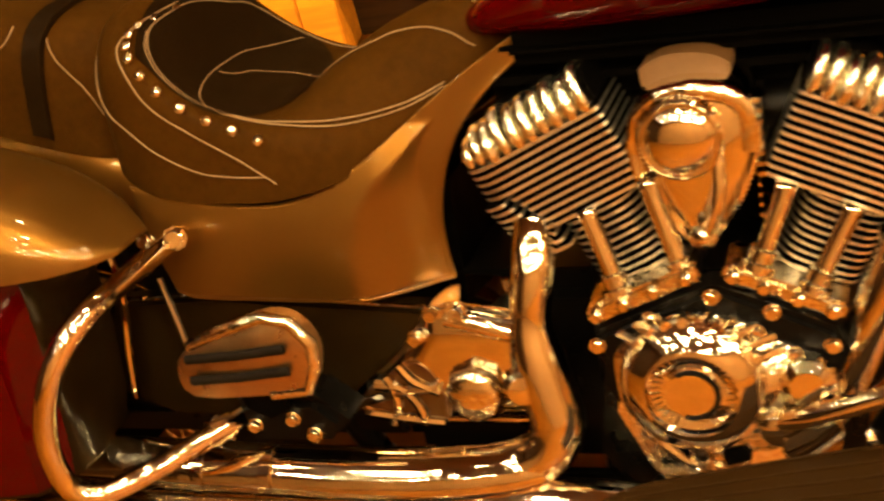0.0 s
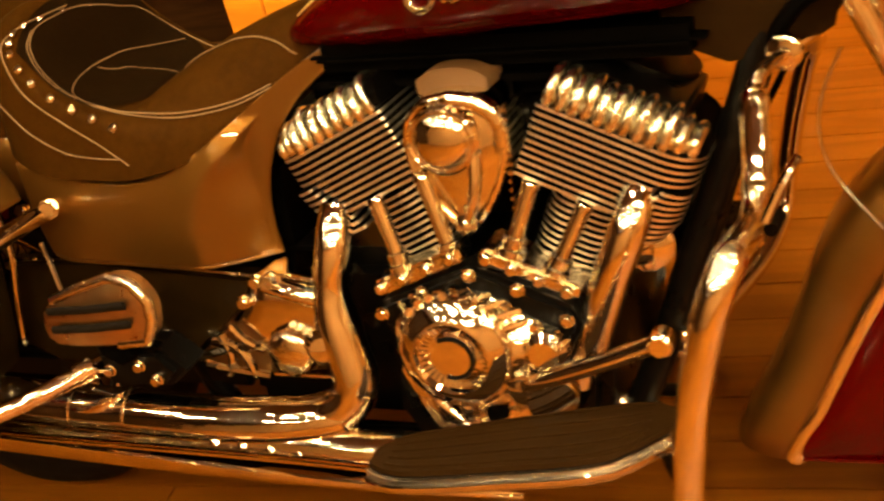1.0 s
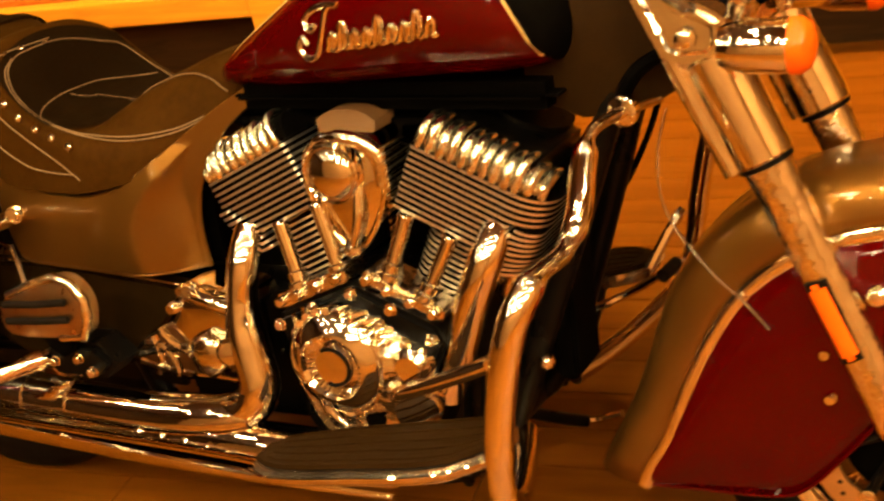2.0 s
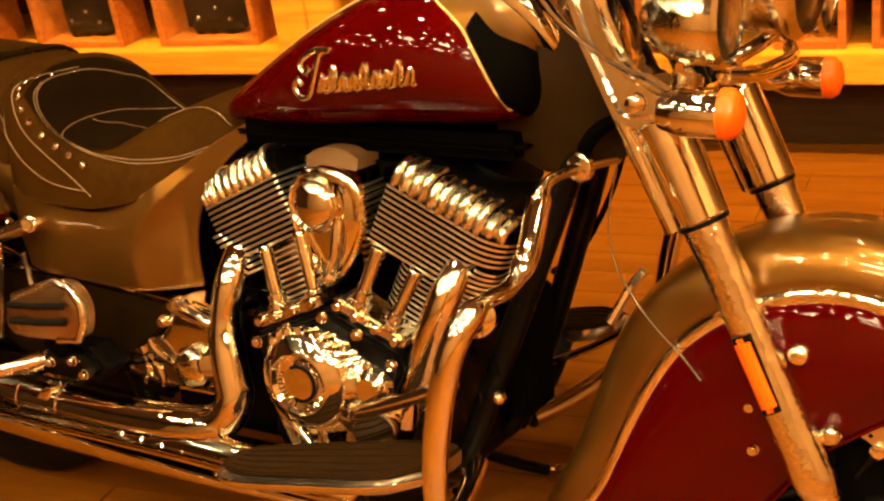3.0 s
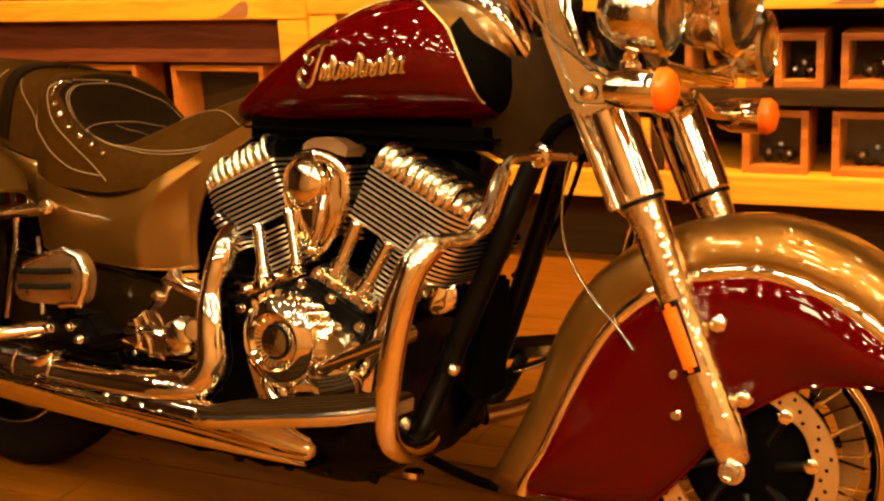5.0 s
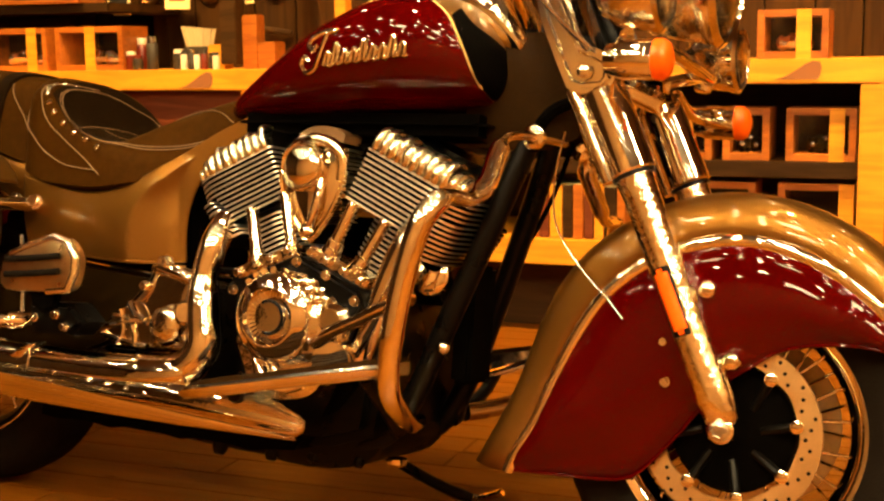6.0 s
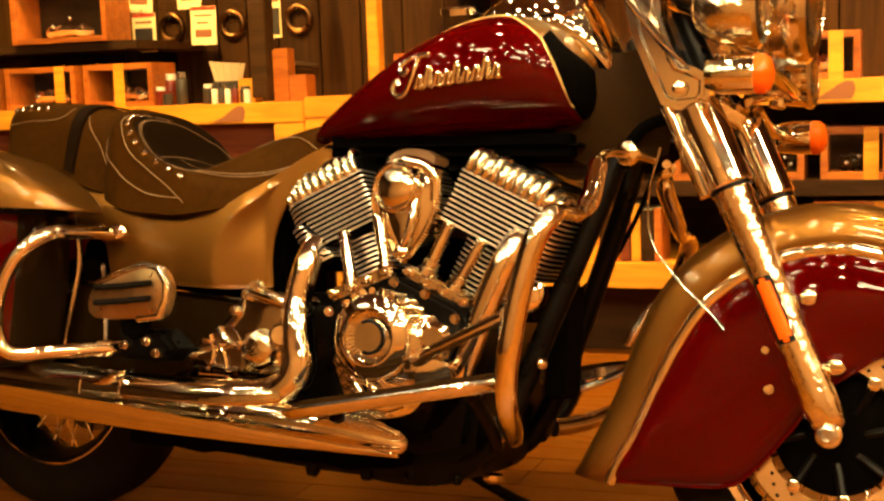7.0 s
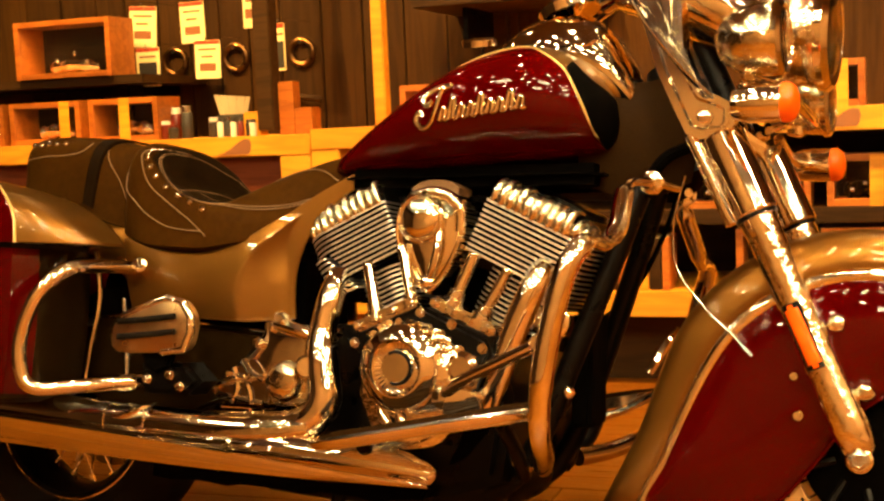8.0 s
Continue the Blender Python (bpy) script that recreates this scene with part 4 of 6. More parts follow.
for s in SIDES:
    part("filler_cap", turned([(0, 0.034), (0.012, 0.034), (0.016, 0.03), (0.017, 0.01)], (-0.72, s * 0.1, 1.065), (0, s * 0.25, 1), 24), CHROME, tank, "chrome filler cap")

def rounded_(pts, n=4):
    """A closed outline through pts, smoothed."""
    q = [(x, 0, z) for x, z in pts]
    return [(p.x, p.z) for p in spline(q[-2:] + q + q[:2], n)[2 * n:(2 + len(q)) * n]]
# ---- frame and neck ----
frame_ = part("frame", tube([(-0.36, 0, 0.98), (-0.6, 0, 0.84), (-0.95, 0, 0.80), (-1.25, 0, 0.62)], 0.028, 12), BLACK, bike, "black tubular motorcycle frame")
for s in SIDES:
    part("downtube", tube([(-0.375, s * 0.035, 0.90), (-0.42, s * 0.06, 0.74), (-0.52, s * 0.095, 0.46), (-0.585, s * 0.105, 0.30), (-0.66, s * 0.11, 0.22), (-0.85, s * 0.11, 0.19), (-1.15, s * 0.11, 0.2)], 0.021, 12), BLACK, frame_, "black downtube")
    part("neck_cover", loft([[(x + 0.0, s * w, z) for x, z, w in ring] for ring in (
        [(-0.52, 0.80, 0.07), (-0.44, 0.77, 0.075), (-0.36, 0.775, 0.06), (-0.315, 0.80, 0.04)],
        [(-0.52, 0.86, 0.085), (-0.44, 0.86, 0.09), (-0.36, 0.86, 0.07), (-0.30, 0.87, 0.04)],
        [(-0.50, 0.92, 0.085), (-0.44, 0.93, 0.085), (-0.38, 0.94, 0.07), (-0.325, 0.95, 0.04)],
        [(-0.47, 0.98, 0.06), (-0.43, 0.985, 0.06), (-0.39, 0.99, 0.05), (-0.36, 1.0, 0.03)])], closed=False), MATRUBBER, frame_, "dark neck cover")
    part("under_tank", cuboid(-1.0, -0.46, min(s * 0.015, s * 0.13), max(s * 0.015, s * 0.13), 0.792, 0.832, 0.018), SATIN, frame_)
part("steering_head", turned([(0, 0.034), (0.01, 0.038), (0.19, 0.038), (0.2, 0.034)], (-0.30, 0, 0.84), FDIR, 24), BLACK, frame_)
for s in SIDES:
    part("cradle", tube([(-1.15, s * 0.11, 0.2), (-1.25, s * 0.115, 0.24), (-1.3, s * 0.12, 0.34)], 0.02, 10), BLACK, frame_)
part("sump", pillow(rounded_([(-0.92, 0.20), (-0.86, 0.165), (-0.72, 0.165), (-0.64, 0.20), (-0.64, 0.26), (-0.92, 0.26)]), 0.12, -0.12, 0.02), BLACK, frame_, "black engine sump")
rnd = random.Random(9)
for k in range(9):
    x = -1.02 + 0.05 * k + rnd.uniform(-0.015, 0.015)
    w, h = rnd.uniform(0.01, 0.022), rnd.uniform(0.012, 0.035)
    part("drain_boss", turned([(0, w), (h * 0.6, w), (h, w * 0.6)], (x, -0.06 - 0.06 * (k % 2), 0.19), (0, rnd.uniform(-0.4, 0.1), -1), 8), BLACK if k % 4 else CHROME, frame_)
for x, z, r in ((-0.62, 0.29, 0.02), (-0.516, 0.409, 0.012), (-0.591, 0.266, 0.009), (-0.678, 0.322, 0.012), (-0.653, 0.245, 0.010)):
    part("mount_nut", turned([(0, r), (0.012, r), (0.018, r * 0.7), (0.02, r * 0.3)], (x, -0.118, z), (0.5, -1, 0.1), 8), CAST, frame_, "chrome mounting nut")
part("regulator_block", cuboid(-0.535, -0.495, -0.05, 0.05, 0.34, 0.56, 0.008), SATIN, frame_, "black finned regulator")

# ---- engine ----
engine = part("engine", plate([(-0.93, 0.30), (-0.90, 0.50), (-0.80, 0.55), (-0.74, 0.55), (-0.63, 0.49), (-0.60, 0.40), (-0.62, 0.24), (-0.72, 0.21), (-0.88, 0.21)], -0.19, 0.19, 0.02), BLACK, bike, "chrome and black V-twin engine")
PH = radians(24.5)
def edge_only(ob):
    """Black enamel on a fin's two faces; its cut edge stays bright."""
    ob.data.materials.append(SATIN)
    for f in ob.data.polygons:
        f.material_index = 1 if len(f.vertices) > 4 else 0
def cylinder(name, cx, cz, lean, w_in, w_out):
    """A finned cylinder with its head; lean -1: rear, 1: front."""
    ax, az = lean * math.sin(PH), math.cos(PH)
    px, pz = az, -ax
    def at(u, v, y=0.0):
        return (cx + px * u + ax * v, y, cz + pz * u + az * v)
    cyl = part(name, sweep(B(), [at(0, -0.16), at(0, 0.10)], 0.068, 24), BLACK, bike, "finned cylinder with machined fin edges")
    out = lean  # the outer side, away from the other cylinder
    D, DL = 0.185, 0.075
    for k in range(14):
        v = 0.048 - 0.0098 * k
        a, b = -w_in, w_out
        spans = [(a, b)]
        if k > 4:
            cut = b - 0.036 - 0.0055 * (k - 4)
            spans = [(a, cut - 0.004), (cut + 0.005, b)]
        if k > 10:
            spans = [(cut + 0.005, b - 0.004 * (k - 10))]
            b = b - 0.004 * (k - 10)
        for u0, u1 in spans:
            u0_, u1_ = (u0, u1) if out > 0 else (-u1, -u0)
            tip = u1 == b
            bm = B()
            rl = 0.006 if (out > 0 or not tip) else 0.055
            rr_ = 0.006 if (out < 0 or not tip) else 0.055
            def corner(cu, cy, ru, a0, n=6):
                ru = min(ru, (u1_ - u0_) * 0.9)
                return [(cu + ru * math.cos(radians(a0 + 90 * q / n)), cy + ru * math.sin(radians(a0 + 90 * q / n))) for q in range(n + 1)]
            rl, rr_ = min(rl, (u1_ - u0_) * 0.9), min(rr_, (u1_ - u0_) * 0.9)
            r1, r2 = [min(0.09, (u1_ - u0_) * 0.9) if r > 0.05 else r for r in (rl, rr_)]
            pts = corner(u0_ + rl, -D + rl, rl, 180) + corner(u1_ - rr_, -D + rr_, rr_, 270) + corner(u1_ - r2, DL - r2, r2, 0) + corner(u0_ + r1, DL - r1, r1, 90)
            lo = [bm.verts.new(at(u, v - 0.0021, y)) for u, y in pts]
            hi = [bm.verts.new(at(u, v + 0.0021, y)) for u, y in pts]
            bm.faces.new(lo)
            bm.faces.new(hi[::-1])
            for i in range(len(pts)):
                j = (i + 1) % len(pts)
                bm.faces.new((lo[i], lo[j], hi[j], hi[i]))
            edge_only(part("fin", bm, FIN, cyl, smooth=False))
    bm = B()
    D2 = D - 0.022
    for v0, v1 in ((-0.055, 0.052),):
        u0, u1 = (-w_in + 0.012, w_out - 0.05) if out > 0 else (-w_out + 0.05, w_in - 0.012)
        lo = [bm.verts.new(at(u, v0, y)) for u, y in ((u0, -D2), (u1, -D2), (u1, DL - 0.05), (u0, DL - 0.05))]
        hi = [bm.verts.new(at(u, v1, y)) for u, y in ((u0, -D2), (u1, -D2), (u1, DL - 0.05), (u0, DL - 0.05))]
        bm.faces.new(lo)
        bm.faces.new(hi[::-1])
        for i in range(4):
            bm.faces.new((lo[i], lo[(i + 1) % 4], hi[(i + 1) % 4], hi[i]))
    part("fin_core", bm, BLACK, cyl)
    # barrel fins below, rounded plates
    for k in range(10):
        v = -0.066 - 0.0098 * k
        bm = B()
        pts = []
        for cu, cy, a0 in ((-0.02, -0.13, 180), (0.02, -0.13, 270), (0.02, 0.05, 0), (-0.02, 0.05, 90)):
            pts += [(cu + 0.03 * math.cos(radians(a0 + 22.5 * q)), cy + 0.03 * math.sin(radians(a0 + 22.5 * q))) for q in range(5)]
        lo = [bm.verts.new(at(u, v - 0.0019, y)) for u, y in pts]
        hi = [bm.verts.new(at(u, v + 0.0019, y)) for u, y in pts]
        bm.faces.new(lo)
        bm.faces.new(hi[::-1])
        for q in range(len(pts)):
            p = (q + 1) % len(pts)
            bm.faces.new((lo[q], lo[p], hi[p], hi[q]))
        edge_only(part("barrel_fin", bm, FIN, cyl, smooth=False))
    # head with cast ribs
    uu = (-w_in + 0.004, w_out - 0.012) if out > 0 else (-w_out + 0.012, w_in - 0.004)
    n = 12 if out > 0 else 10
    uk = (uu[0], uu[1] - 0.03) if out > 0 else (uu[0] + 0.03, uu[1])
    head = part("rocker_box", loft([[at(u, 0.062 + h * (1 - 0.25 * f), y) for u, y in ((uk[0] + f * 0.01, -D2 + f * 0.05), (uk[1] - f * 0.01, -D2 + f * 0.05), (uk[1] - f * 0.01, 0.03 - f * 0.02), (uk[0] + f * 0.01, 0.03 - f * 0.02))] for h, f in ((-0.008, 0.0), (0.01, 0.0), (0.03, 0.4), (0.04, 1.0))]), BLACK, cyl, "black rocker box with bright cast ribs")
    for k in range(n):
        u = uu[0] + (uu[1] - uu[0]) * (k + 0.5) / n
        rr = 0.0072 + 0.0008 * (k % 3)
        edge = k - (n - 3) if out > 0 else 2 - k
        dy = 0.008 * edge if edge > 0 else 0.0
        top = 0.092 - 0.007 * max(edge, 0) + 0.004 * (k % 2) - 0.002 * (k % 3)
        bm = tube([at(u, 0.05, -(D - 0.006 - dy)), at(u, 0.066, -(D - 0.003 - dy)), at(u, top - 0.008, -(D - 0.010 - dy)), at(u, top, -(D - 0.03 - dy)), at(u, top - 0.004, -(D - 0.062 - dy))], [rr * f for f in (0.9, 0.95, 1, 1, 1, 1, 1, 1, 1, 1, 1, 1, 1, 0.95, 0.85, 0.75, 0.6)], 10, 4)
        part("rib", bm, RIB, head)
        if k < n - 1:
            v = u + (uu[1] - uu[0]) / n / 2
            part("web", tube([at(v, 0.05, -(D - 0.013 - dy)), at(v, 0.066, -(D - 0.014 - dy)), at(v, top - 0.014, -(D - 0.034 - dy))], 0.005, 8, 4), CAST, head)
    return at
cylinder("rear_cylinder", -0.925, 0.682, -1, 0.078, 0.118)
cylinder("front_cylinder", -0.592, 0.676, 1, 0.098, 0.122)
# pushrod tubes with their collars
for a, b in (((-0.902, 0.640), (-0.876, 0.552)), ((-0.829, 0.672), (-0.800, 0.568)), ((-0.677, 0.660), (-0.709, 0.578)), ((-0.609, 0.630), (-0.650, 0.550))):
    A_, B_ = Vector((a[0], -0.19, a[1])), Vector((b[0], -0.20, b[1]))
    pr = part("pushrod_tube", sweep(B(), [A_, B_], 0.0115, 16), CHROME, engine, "chrome pushrod tube")
    d = (B_ - A_).normalized()
    part("collar", turned([(-0.012, 0.012), (-0.01, 0.016), (0.004, 0.016), (0.006, 0.02), (0.016, 0.02)], B_, d, 18), CAST, pr)
    part("seal", turned([(0, 0.0115), (0.002, 0.0128), (0.008, 0.0128)], A_, d, 16), CHROME, pr)
for (x0, z0), (x1, z1) in (((-0.905, 0.505), (-0.775, 0.560)), ((-0.755, 0.560), (-0.628, 0.505))):
    d = Vector((x1 - x0, 0, z1 - z0)).normalized()
    nrm = Vector((-d.z, 0, d.x))
    o = [Vector((x0, 0, z0)), Vector((x1, 0, z1)), Vector((x1, 0, z1)) + nrm * 0.022, Vector((x0, 0, z0)) + nrm * 0.022]
    blk = part("lifter_block", plate([(p.x, p.z) for p in o], -0.222, -0.15, 0.005), CAST, engine, "chrome lifter block")
    for f in (0.08, 0.34, 0.62, 0.9):
        p = Vector((x0, -0.222, z0)).lerp(Vector((x1, -0.222, z1)), f) + nrm * 0.011
        part("bolt", turned([(0, 0.0085), (0.008, 0.0085), (0.01, 0.006)], p, (0, -1, 0), 10), CHROME, blk)
# V-shaped cam cover in black, with bolts
part("cam_plate", plate([(-0.905, 0.478), (-0.90, 0.502), (-0.77, 0.556), (-0.755, 0.556), (-0.632, 0.503), (-0.62, 0.475), (-0.66, 0.40), (-0.87, 0.40)], -0.235, -0.18, 0.008), BLACK, engine, "black crankcase cover")
for x, z in ((-0.899, 0.487), (-0.764, 0.547), (-0.638, 0.485), (-0.70, 0.527), (-0.835, 0.52)):
    bolt(engine, (x, -0.233, z), (0, -1, 0), 0.008, 0.01)
OUT = [(-0.883, 0.44), (-0.880, 0.48), (-0.85, 0.508), (-0.79, 0.527), (-0.74, 0.521), (-0.70, 0.495), (-0.655, 0.472), (-0.645, 0.44), (-0.66, 0.40), (-0.69, 0.365), (-0.735, 0.352), (-0.78, 0.345), (-0.83, 0.352), (-0.855, 0.378), (-0.878, 0.405)]
rounded = rounded_
cover = part("crank_cover", pillow(rounded(OUT), -0.19, -0.238, 0.035), CAST, bike, "polished chrome crank cover")
part("dome", turned([(-0.02, 0.086), (0.0, 0.082), (0.010, 0.072), (0.015, 0.060), (0.018, 0.056), (0.0185, 0.052), (0.010, 0.047), (0.006, 0.034), (0.005, 0.002)], (-0.79, -0.262, 0.445), (0, -1, 0), 48), CHROME, cover, "round chrome dome with a recessed face")
part("emblem_disc", turned([(0, 0.031), (0.006, 0.031), (0.008, 0.029), (0.0085, 0.002)], (-0.79, -0.268, 0.445), (0, -1, 0), 32), CHROME, cover, "flat polished emblem disc")
part("emblem_slot", sweep(B(), [(-0.79 + 0.029 * math.cos(radians(a)), -0.2755, 0.445 + 0.029 * math.sin(radians(a))) for a in steps(120, -110, 24)], 0.0035, 8), BLACK, cover, "dark curved slot round the disc")
for k in range(36):
    a = 2 * math.pi * k / 36
    ca, sa = math.cos(a), math.sin(a)
    part("radial_ridge", sweep(B(), [(-0.79 + 0.036 * ca, -0.2685, 0.445 + 0.036 * sa), (-0.79 + 0.046 * ca, -0.2722, 0.445 + 0.046 * sa)], 0.0014, 5), CHROME, cover)
for pts in ([(-0.842, -0.225, 0.385), (-0.832, -0.238, 0.355), (-0.805, -0.24, 0.322)], [(-0.802, -0.235, 0.375), (-0.792, -0.242, 0.348), (-0.785, -0.242, 0.322)], [(-0.81, -0.24, 0.322), (-0.77, -0.24, 0.318), (-0.735, -0.235, 0.33)]):
    part("lower_web", tube(pts, 0.012, 10, 5), CHROME, cover)
for a in (8, 34, 62, 84, 118, 150, 176, 204, 318, 344):
    a = radians(a)
    p = (-0.766 + 0.106 * math.cos(a), -0.241, 0.434 + 0.084 * math.sin(a))
    bolt(cover, p, (0, -1, 0), 0.0068, 0.013)
for k in range(9):
    a = radians(25 + 14 * k)
    c, r0, r1 = Vector((-0.787, -0.258, 0.452)), 0.078, 0.104
    part("cooling_rib", sweep(B(), [c + Vector((math.cos(a) * r0, -0.006, math.sin(a) * r0)), c + Vector((math.cos(a) * r1 * (0.9 + 0.25 * abs(math.sin(a))), 0.02, math.sin(a) * r1 * 0.72))], 0.0065, 8), CAST, cover)
part("lower_shield", pillow(rounded([(-0.885, 0.41), (-0.872, 0.36), (-0.842, 0.302), (-0.80, 0.293), (-0.73, 0.305), (-0.70, 0.33), (-0.69, 0.37), (-0.72, 0.40), (-0.80, 0.41)], 3), -0.18, -0.232, 0.008), CAST, cover, "polished lower shield")
for x, z in ((-0.822, 0.345), (-0.752, 0.342)):
    part("shield_hole", turned([(0, 0.017), (0.004, 0.016), (0.005, 0.013)], (x, -0.2385, z), (0, -1, 0), 20), SATIN, cover, "dark round recess")
part("oil_filter", turned([(0, 0.034), (0.004, 0.038), (0.06, 0.038), (0.068, 0.033), (0.07, 0.01)], (-0.685, -0.2, 0.385), (0.35, -1, -0.1), 24), CHROME, engine, "chrome oil filter")
part("oil_pump_cover", turned([(0, 0.03), (0.02, 0.03), (0.03, 0.02)], (-0.665, -0.24, 0.45), (0, -1, 0), 20), CHROME, engine)

# teardrop cover between the cylinders
TEAR = [(-0.843, 0.745), (-0.815, 0.772), (-0.772, 0.779), (-0.725, 0.770), (-0.702, 0.742), (-0.706, 0.69), (-0.728, 0.638), (-0.756, 0.598), (-0.778, 0.580), (-0.800, 0.600), (-0.828, 0.640), (-0.847, 0.69)]
horn = part("intake_cover", pillow(rounded(TEAR), -0.10, -0.178, 0.014, power=2.6), CHROME, bike, "teardrop shaped chrome intake cover")
part("raised_rim", sweep(B(), [(-0.776 + (x + 0.776) * 0.93, -0.184, 0.69 + (z - 0.69) * 0.93) for x, z in rounded(TEAR)], 0.0055, 8, closed=True), CHROME, horn)
part("cap", turned([(-0.01, 0.041), (0.002, 0.041), (0.008, 0.037), (0.013, 0.029), (0.016, 0.018), (0.017, 0.004)], (-0.785, -0.203, 0.722), (0, -1, 0), 40), CHROME, horn, "domed chrome cap")
part("cap_ring", turned([(-0.012, 0.046), (0.004, 0.0465), (0.007, 0.044), (0.004, 0.041)], (-0.785, -0.203, 0.722), (0, -1, 0), 40), CHROME, horn)
part("spine", tube([(-0.748, -0.196, 0.70), (-0.748, -0.205, 0.665), (-0.756, -0.206, 0.63), (-0.768, -0.2, 0.605)], 0.0085, 12, 4), CHROME, horn)
part("keeper_knob", turned([(0, 0.014), (0.008, 0.015), (0.014, 0.01), (0.016, 0.002)], (-0.77, -0.196, 0.604), (0, -1, 0.1), 18), CAST, horn)
part("crest", tube([(-0.835, -0.186, 0.745), (-0.81, -0.19, 0.766), (-0.775, -0.192, 0.773), (-0.735, -0.19, 0.765), (-0.714, -0.186, 0.742), (-0.711, -0.184, 0.70)], [0.006] * 6 + [0.009] * 6 + [0.012] * 20, 12, 6), CAST, horn)
for k in range(12):
    z = 0.755 - 0.012 * k
    part("side_tooth", cuboid(-0.708, -0.699 if k < 8 else -0.705, -0.19, -0.13, z - 0.003, z + 0.003, 0.001), CHROME, horn)
rings = []
for a in steps(-1, 1, 15):
    x, z = -0.782 + 0.05 * a, 0.802 - 0.016 * abs(a) ** 2.6
    d = 0.024 if abs(a) < 0.95 else 0.018
    rings.append([(x, -0.150, z), (x - 0.002 * a, -0.152, z - d), (x - 0.002 * a, -0.09, z - d), (x, -0.09, z)])
part("intake_arch", loft(rings), ALLOY, engine, "arched bare metal intake bracket")
part("cylinder_base", plate([(-0.93, 0.48), (-0.88, 0.60), (-0.80, 0.64), (-0.74, 0.64), (-0.64, 0.60), (-0.57, 0.48)], -0.03, 0.08, 0.01), SATIN, engine, "black cylinder base casting")
part("intake_manifold", sweep(B(), [(-0.9, -0.05, 0.70), (-0.62, -0.05, 0.70)], 0.04, 16), BLACK, engine)

# ---- exhaust ----
ex = part("exhaust", tube([(-0.972, -0.17, 0.615), (-0.972, -0.205, 0.57), (-0.982, -0.215, 0.50), (-0.972, -0.225, 0.43), (-0.963, -0.232, 0.375), (-0.992, -0.237, 0.334), (-1.06, -0.242, 0.314), (-1.2, -0.247, 0.304)], [0.026] * 12 + [0.028, 0.03, 0.032, 0.0335] + [0.0345] * 60, 20, 6), CHROME, bike, "chrome exhaust with two long mufflers")
part("front_header", tube([(-0.545, -0.16, 0.64), (-0.555, -0.20, 0.60), (-0.585, -0.205, 0.53), (-0.62, -0.20, 0.44), (-0.65, -0.19, 0.375)], 0.026, 18), CHROME, ex, "chrome header pipe")
part("header_lower", tube([(-0.648, -0.19, 0.38), (-0.67, -0.175, 0.33), (-0.72, -0.165, 0.27), (-0.85, -0.16, 0.235), (-1.0, -0.18, 0.24)], 0.025, 14), SATIN, ex, "dark lower pipe")
for k in range(3):
    part("clamp_screw", turned([(0, 0.006), (0.006, 0.006), (0.008, 0.003)], (-0.974 + 0.005 * k, -0.243, 0.47 - 0.03 * k), (0.2, -1, 0.1), 10), CHROME, ex)
part("upper_muffler", tube([(-0.98, -0.24, 0.325), (-1.06, -0.246, 0.312), (-1.2, -0.25, 0.305), (-1.45, -0.25, 0.31), (-1.75, -0.25, 0.322), (-2.1, -0.25, 0.335)], [0.03, 0.032, 0.034, 0.036, 0.037, 0.038] + [0.04] * 40, 24, 5), CHROME, ex, "long chrome muffler")
part("lower_muffler", tube([(-0.715, -0.248, 0.25), (-0.74, -0.25, 0.257), (-0.85, -0.252, 0.27), (-1.05, -0.254, 0.28), (-1.35, -0.256, 0.285), (-1.75, -0.258, 0.29), (-2.15, -0.26, 0.295)], [0.005, 0.011, 0.015, 0.018, 0.021, 0.023, 0.025, 0.029, 0.031] + [0.033] * 40, 24, 5), CHROME, ex, "long chrome muffler")
strip = []
for k in range(30):
    x = -0.715 - 1.435 * k / 29
    zc, h = lerp([(-2.15, 0.30), (-1.655, 0.279), (-1.285, 0.262), (-0.956, 0.247), (-0.715, 0.238)], x), lerp([(-2.15, 0.036), (-1.655, 0.029), (-1.285, 0.024), (-0.956, 0.013), (-0.715, 0.004)], x)
    yc = -0.318 + 0.03 * (1 - k / 29) ** 6
    strip.append([(x, yc - 0.75 * h * u + 0.004 * u * u + d, zc + h * u) for u, d in ((-1, 0.008), (-1, 0), (-0.5, 0), (0, 0), (0.5, 0), (1, 0), (1, 0.008), (0, 0.008))])
part("guard_strip", loft(strip), CHROME, ex, "chrome strip along the muffler")
TRAY = [(-1.37, 0.25), (-1.375, 0.2), (-1.33, 0.196), (-1.26, 0.2), (-1.19, 0.193), (-1.16, 0.199), (-1.06, 0.197), (-1.02, 0.192), (-0.98, 0.199), (-0.9, 0.197), (-0.86, 0.191), (-0.82, 0.198), (-0.76, 0.204), (-0.74, 0.23), (-0.9, 0.25)]
part("under_tray", plate(TRAY, -0.215, -0.13, 0.006), SATIN, ex, "black tray under the mufflers")
part("muffler_left", tube([(-0.9, 0.2, 0.25), (-1.2, 0.24, 0.26), (-1.7, 0.26, 0.27), (-2.15, 0.26, 0.28)], 0.04, 20, 5), CHROME, ex, "long chrome muffler")
for x in (-1.46, -1.36):
    part("clamp", turned([(0, 0.039), (0.002, 0.042), (0.018, 0.042), (0.02, 0.039)], (x, -0.25, 0.31), (1, 0, 0), 28), CHROME, ex)
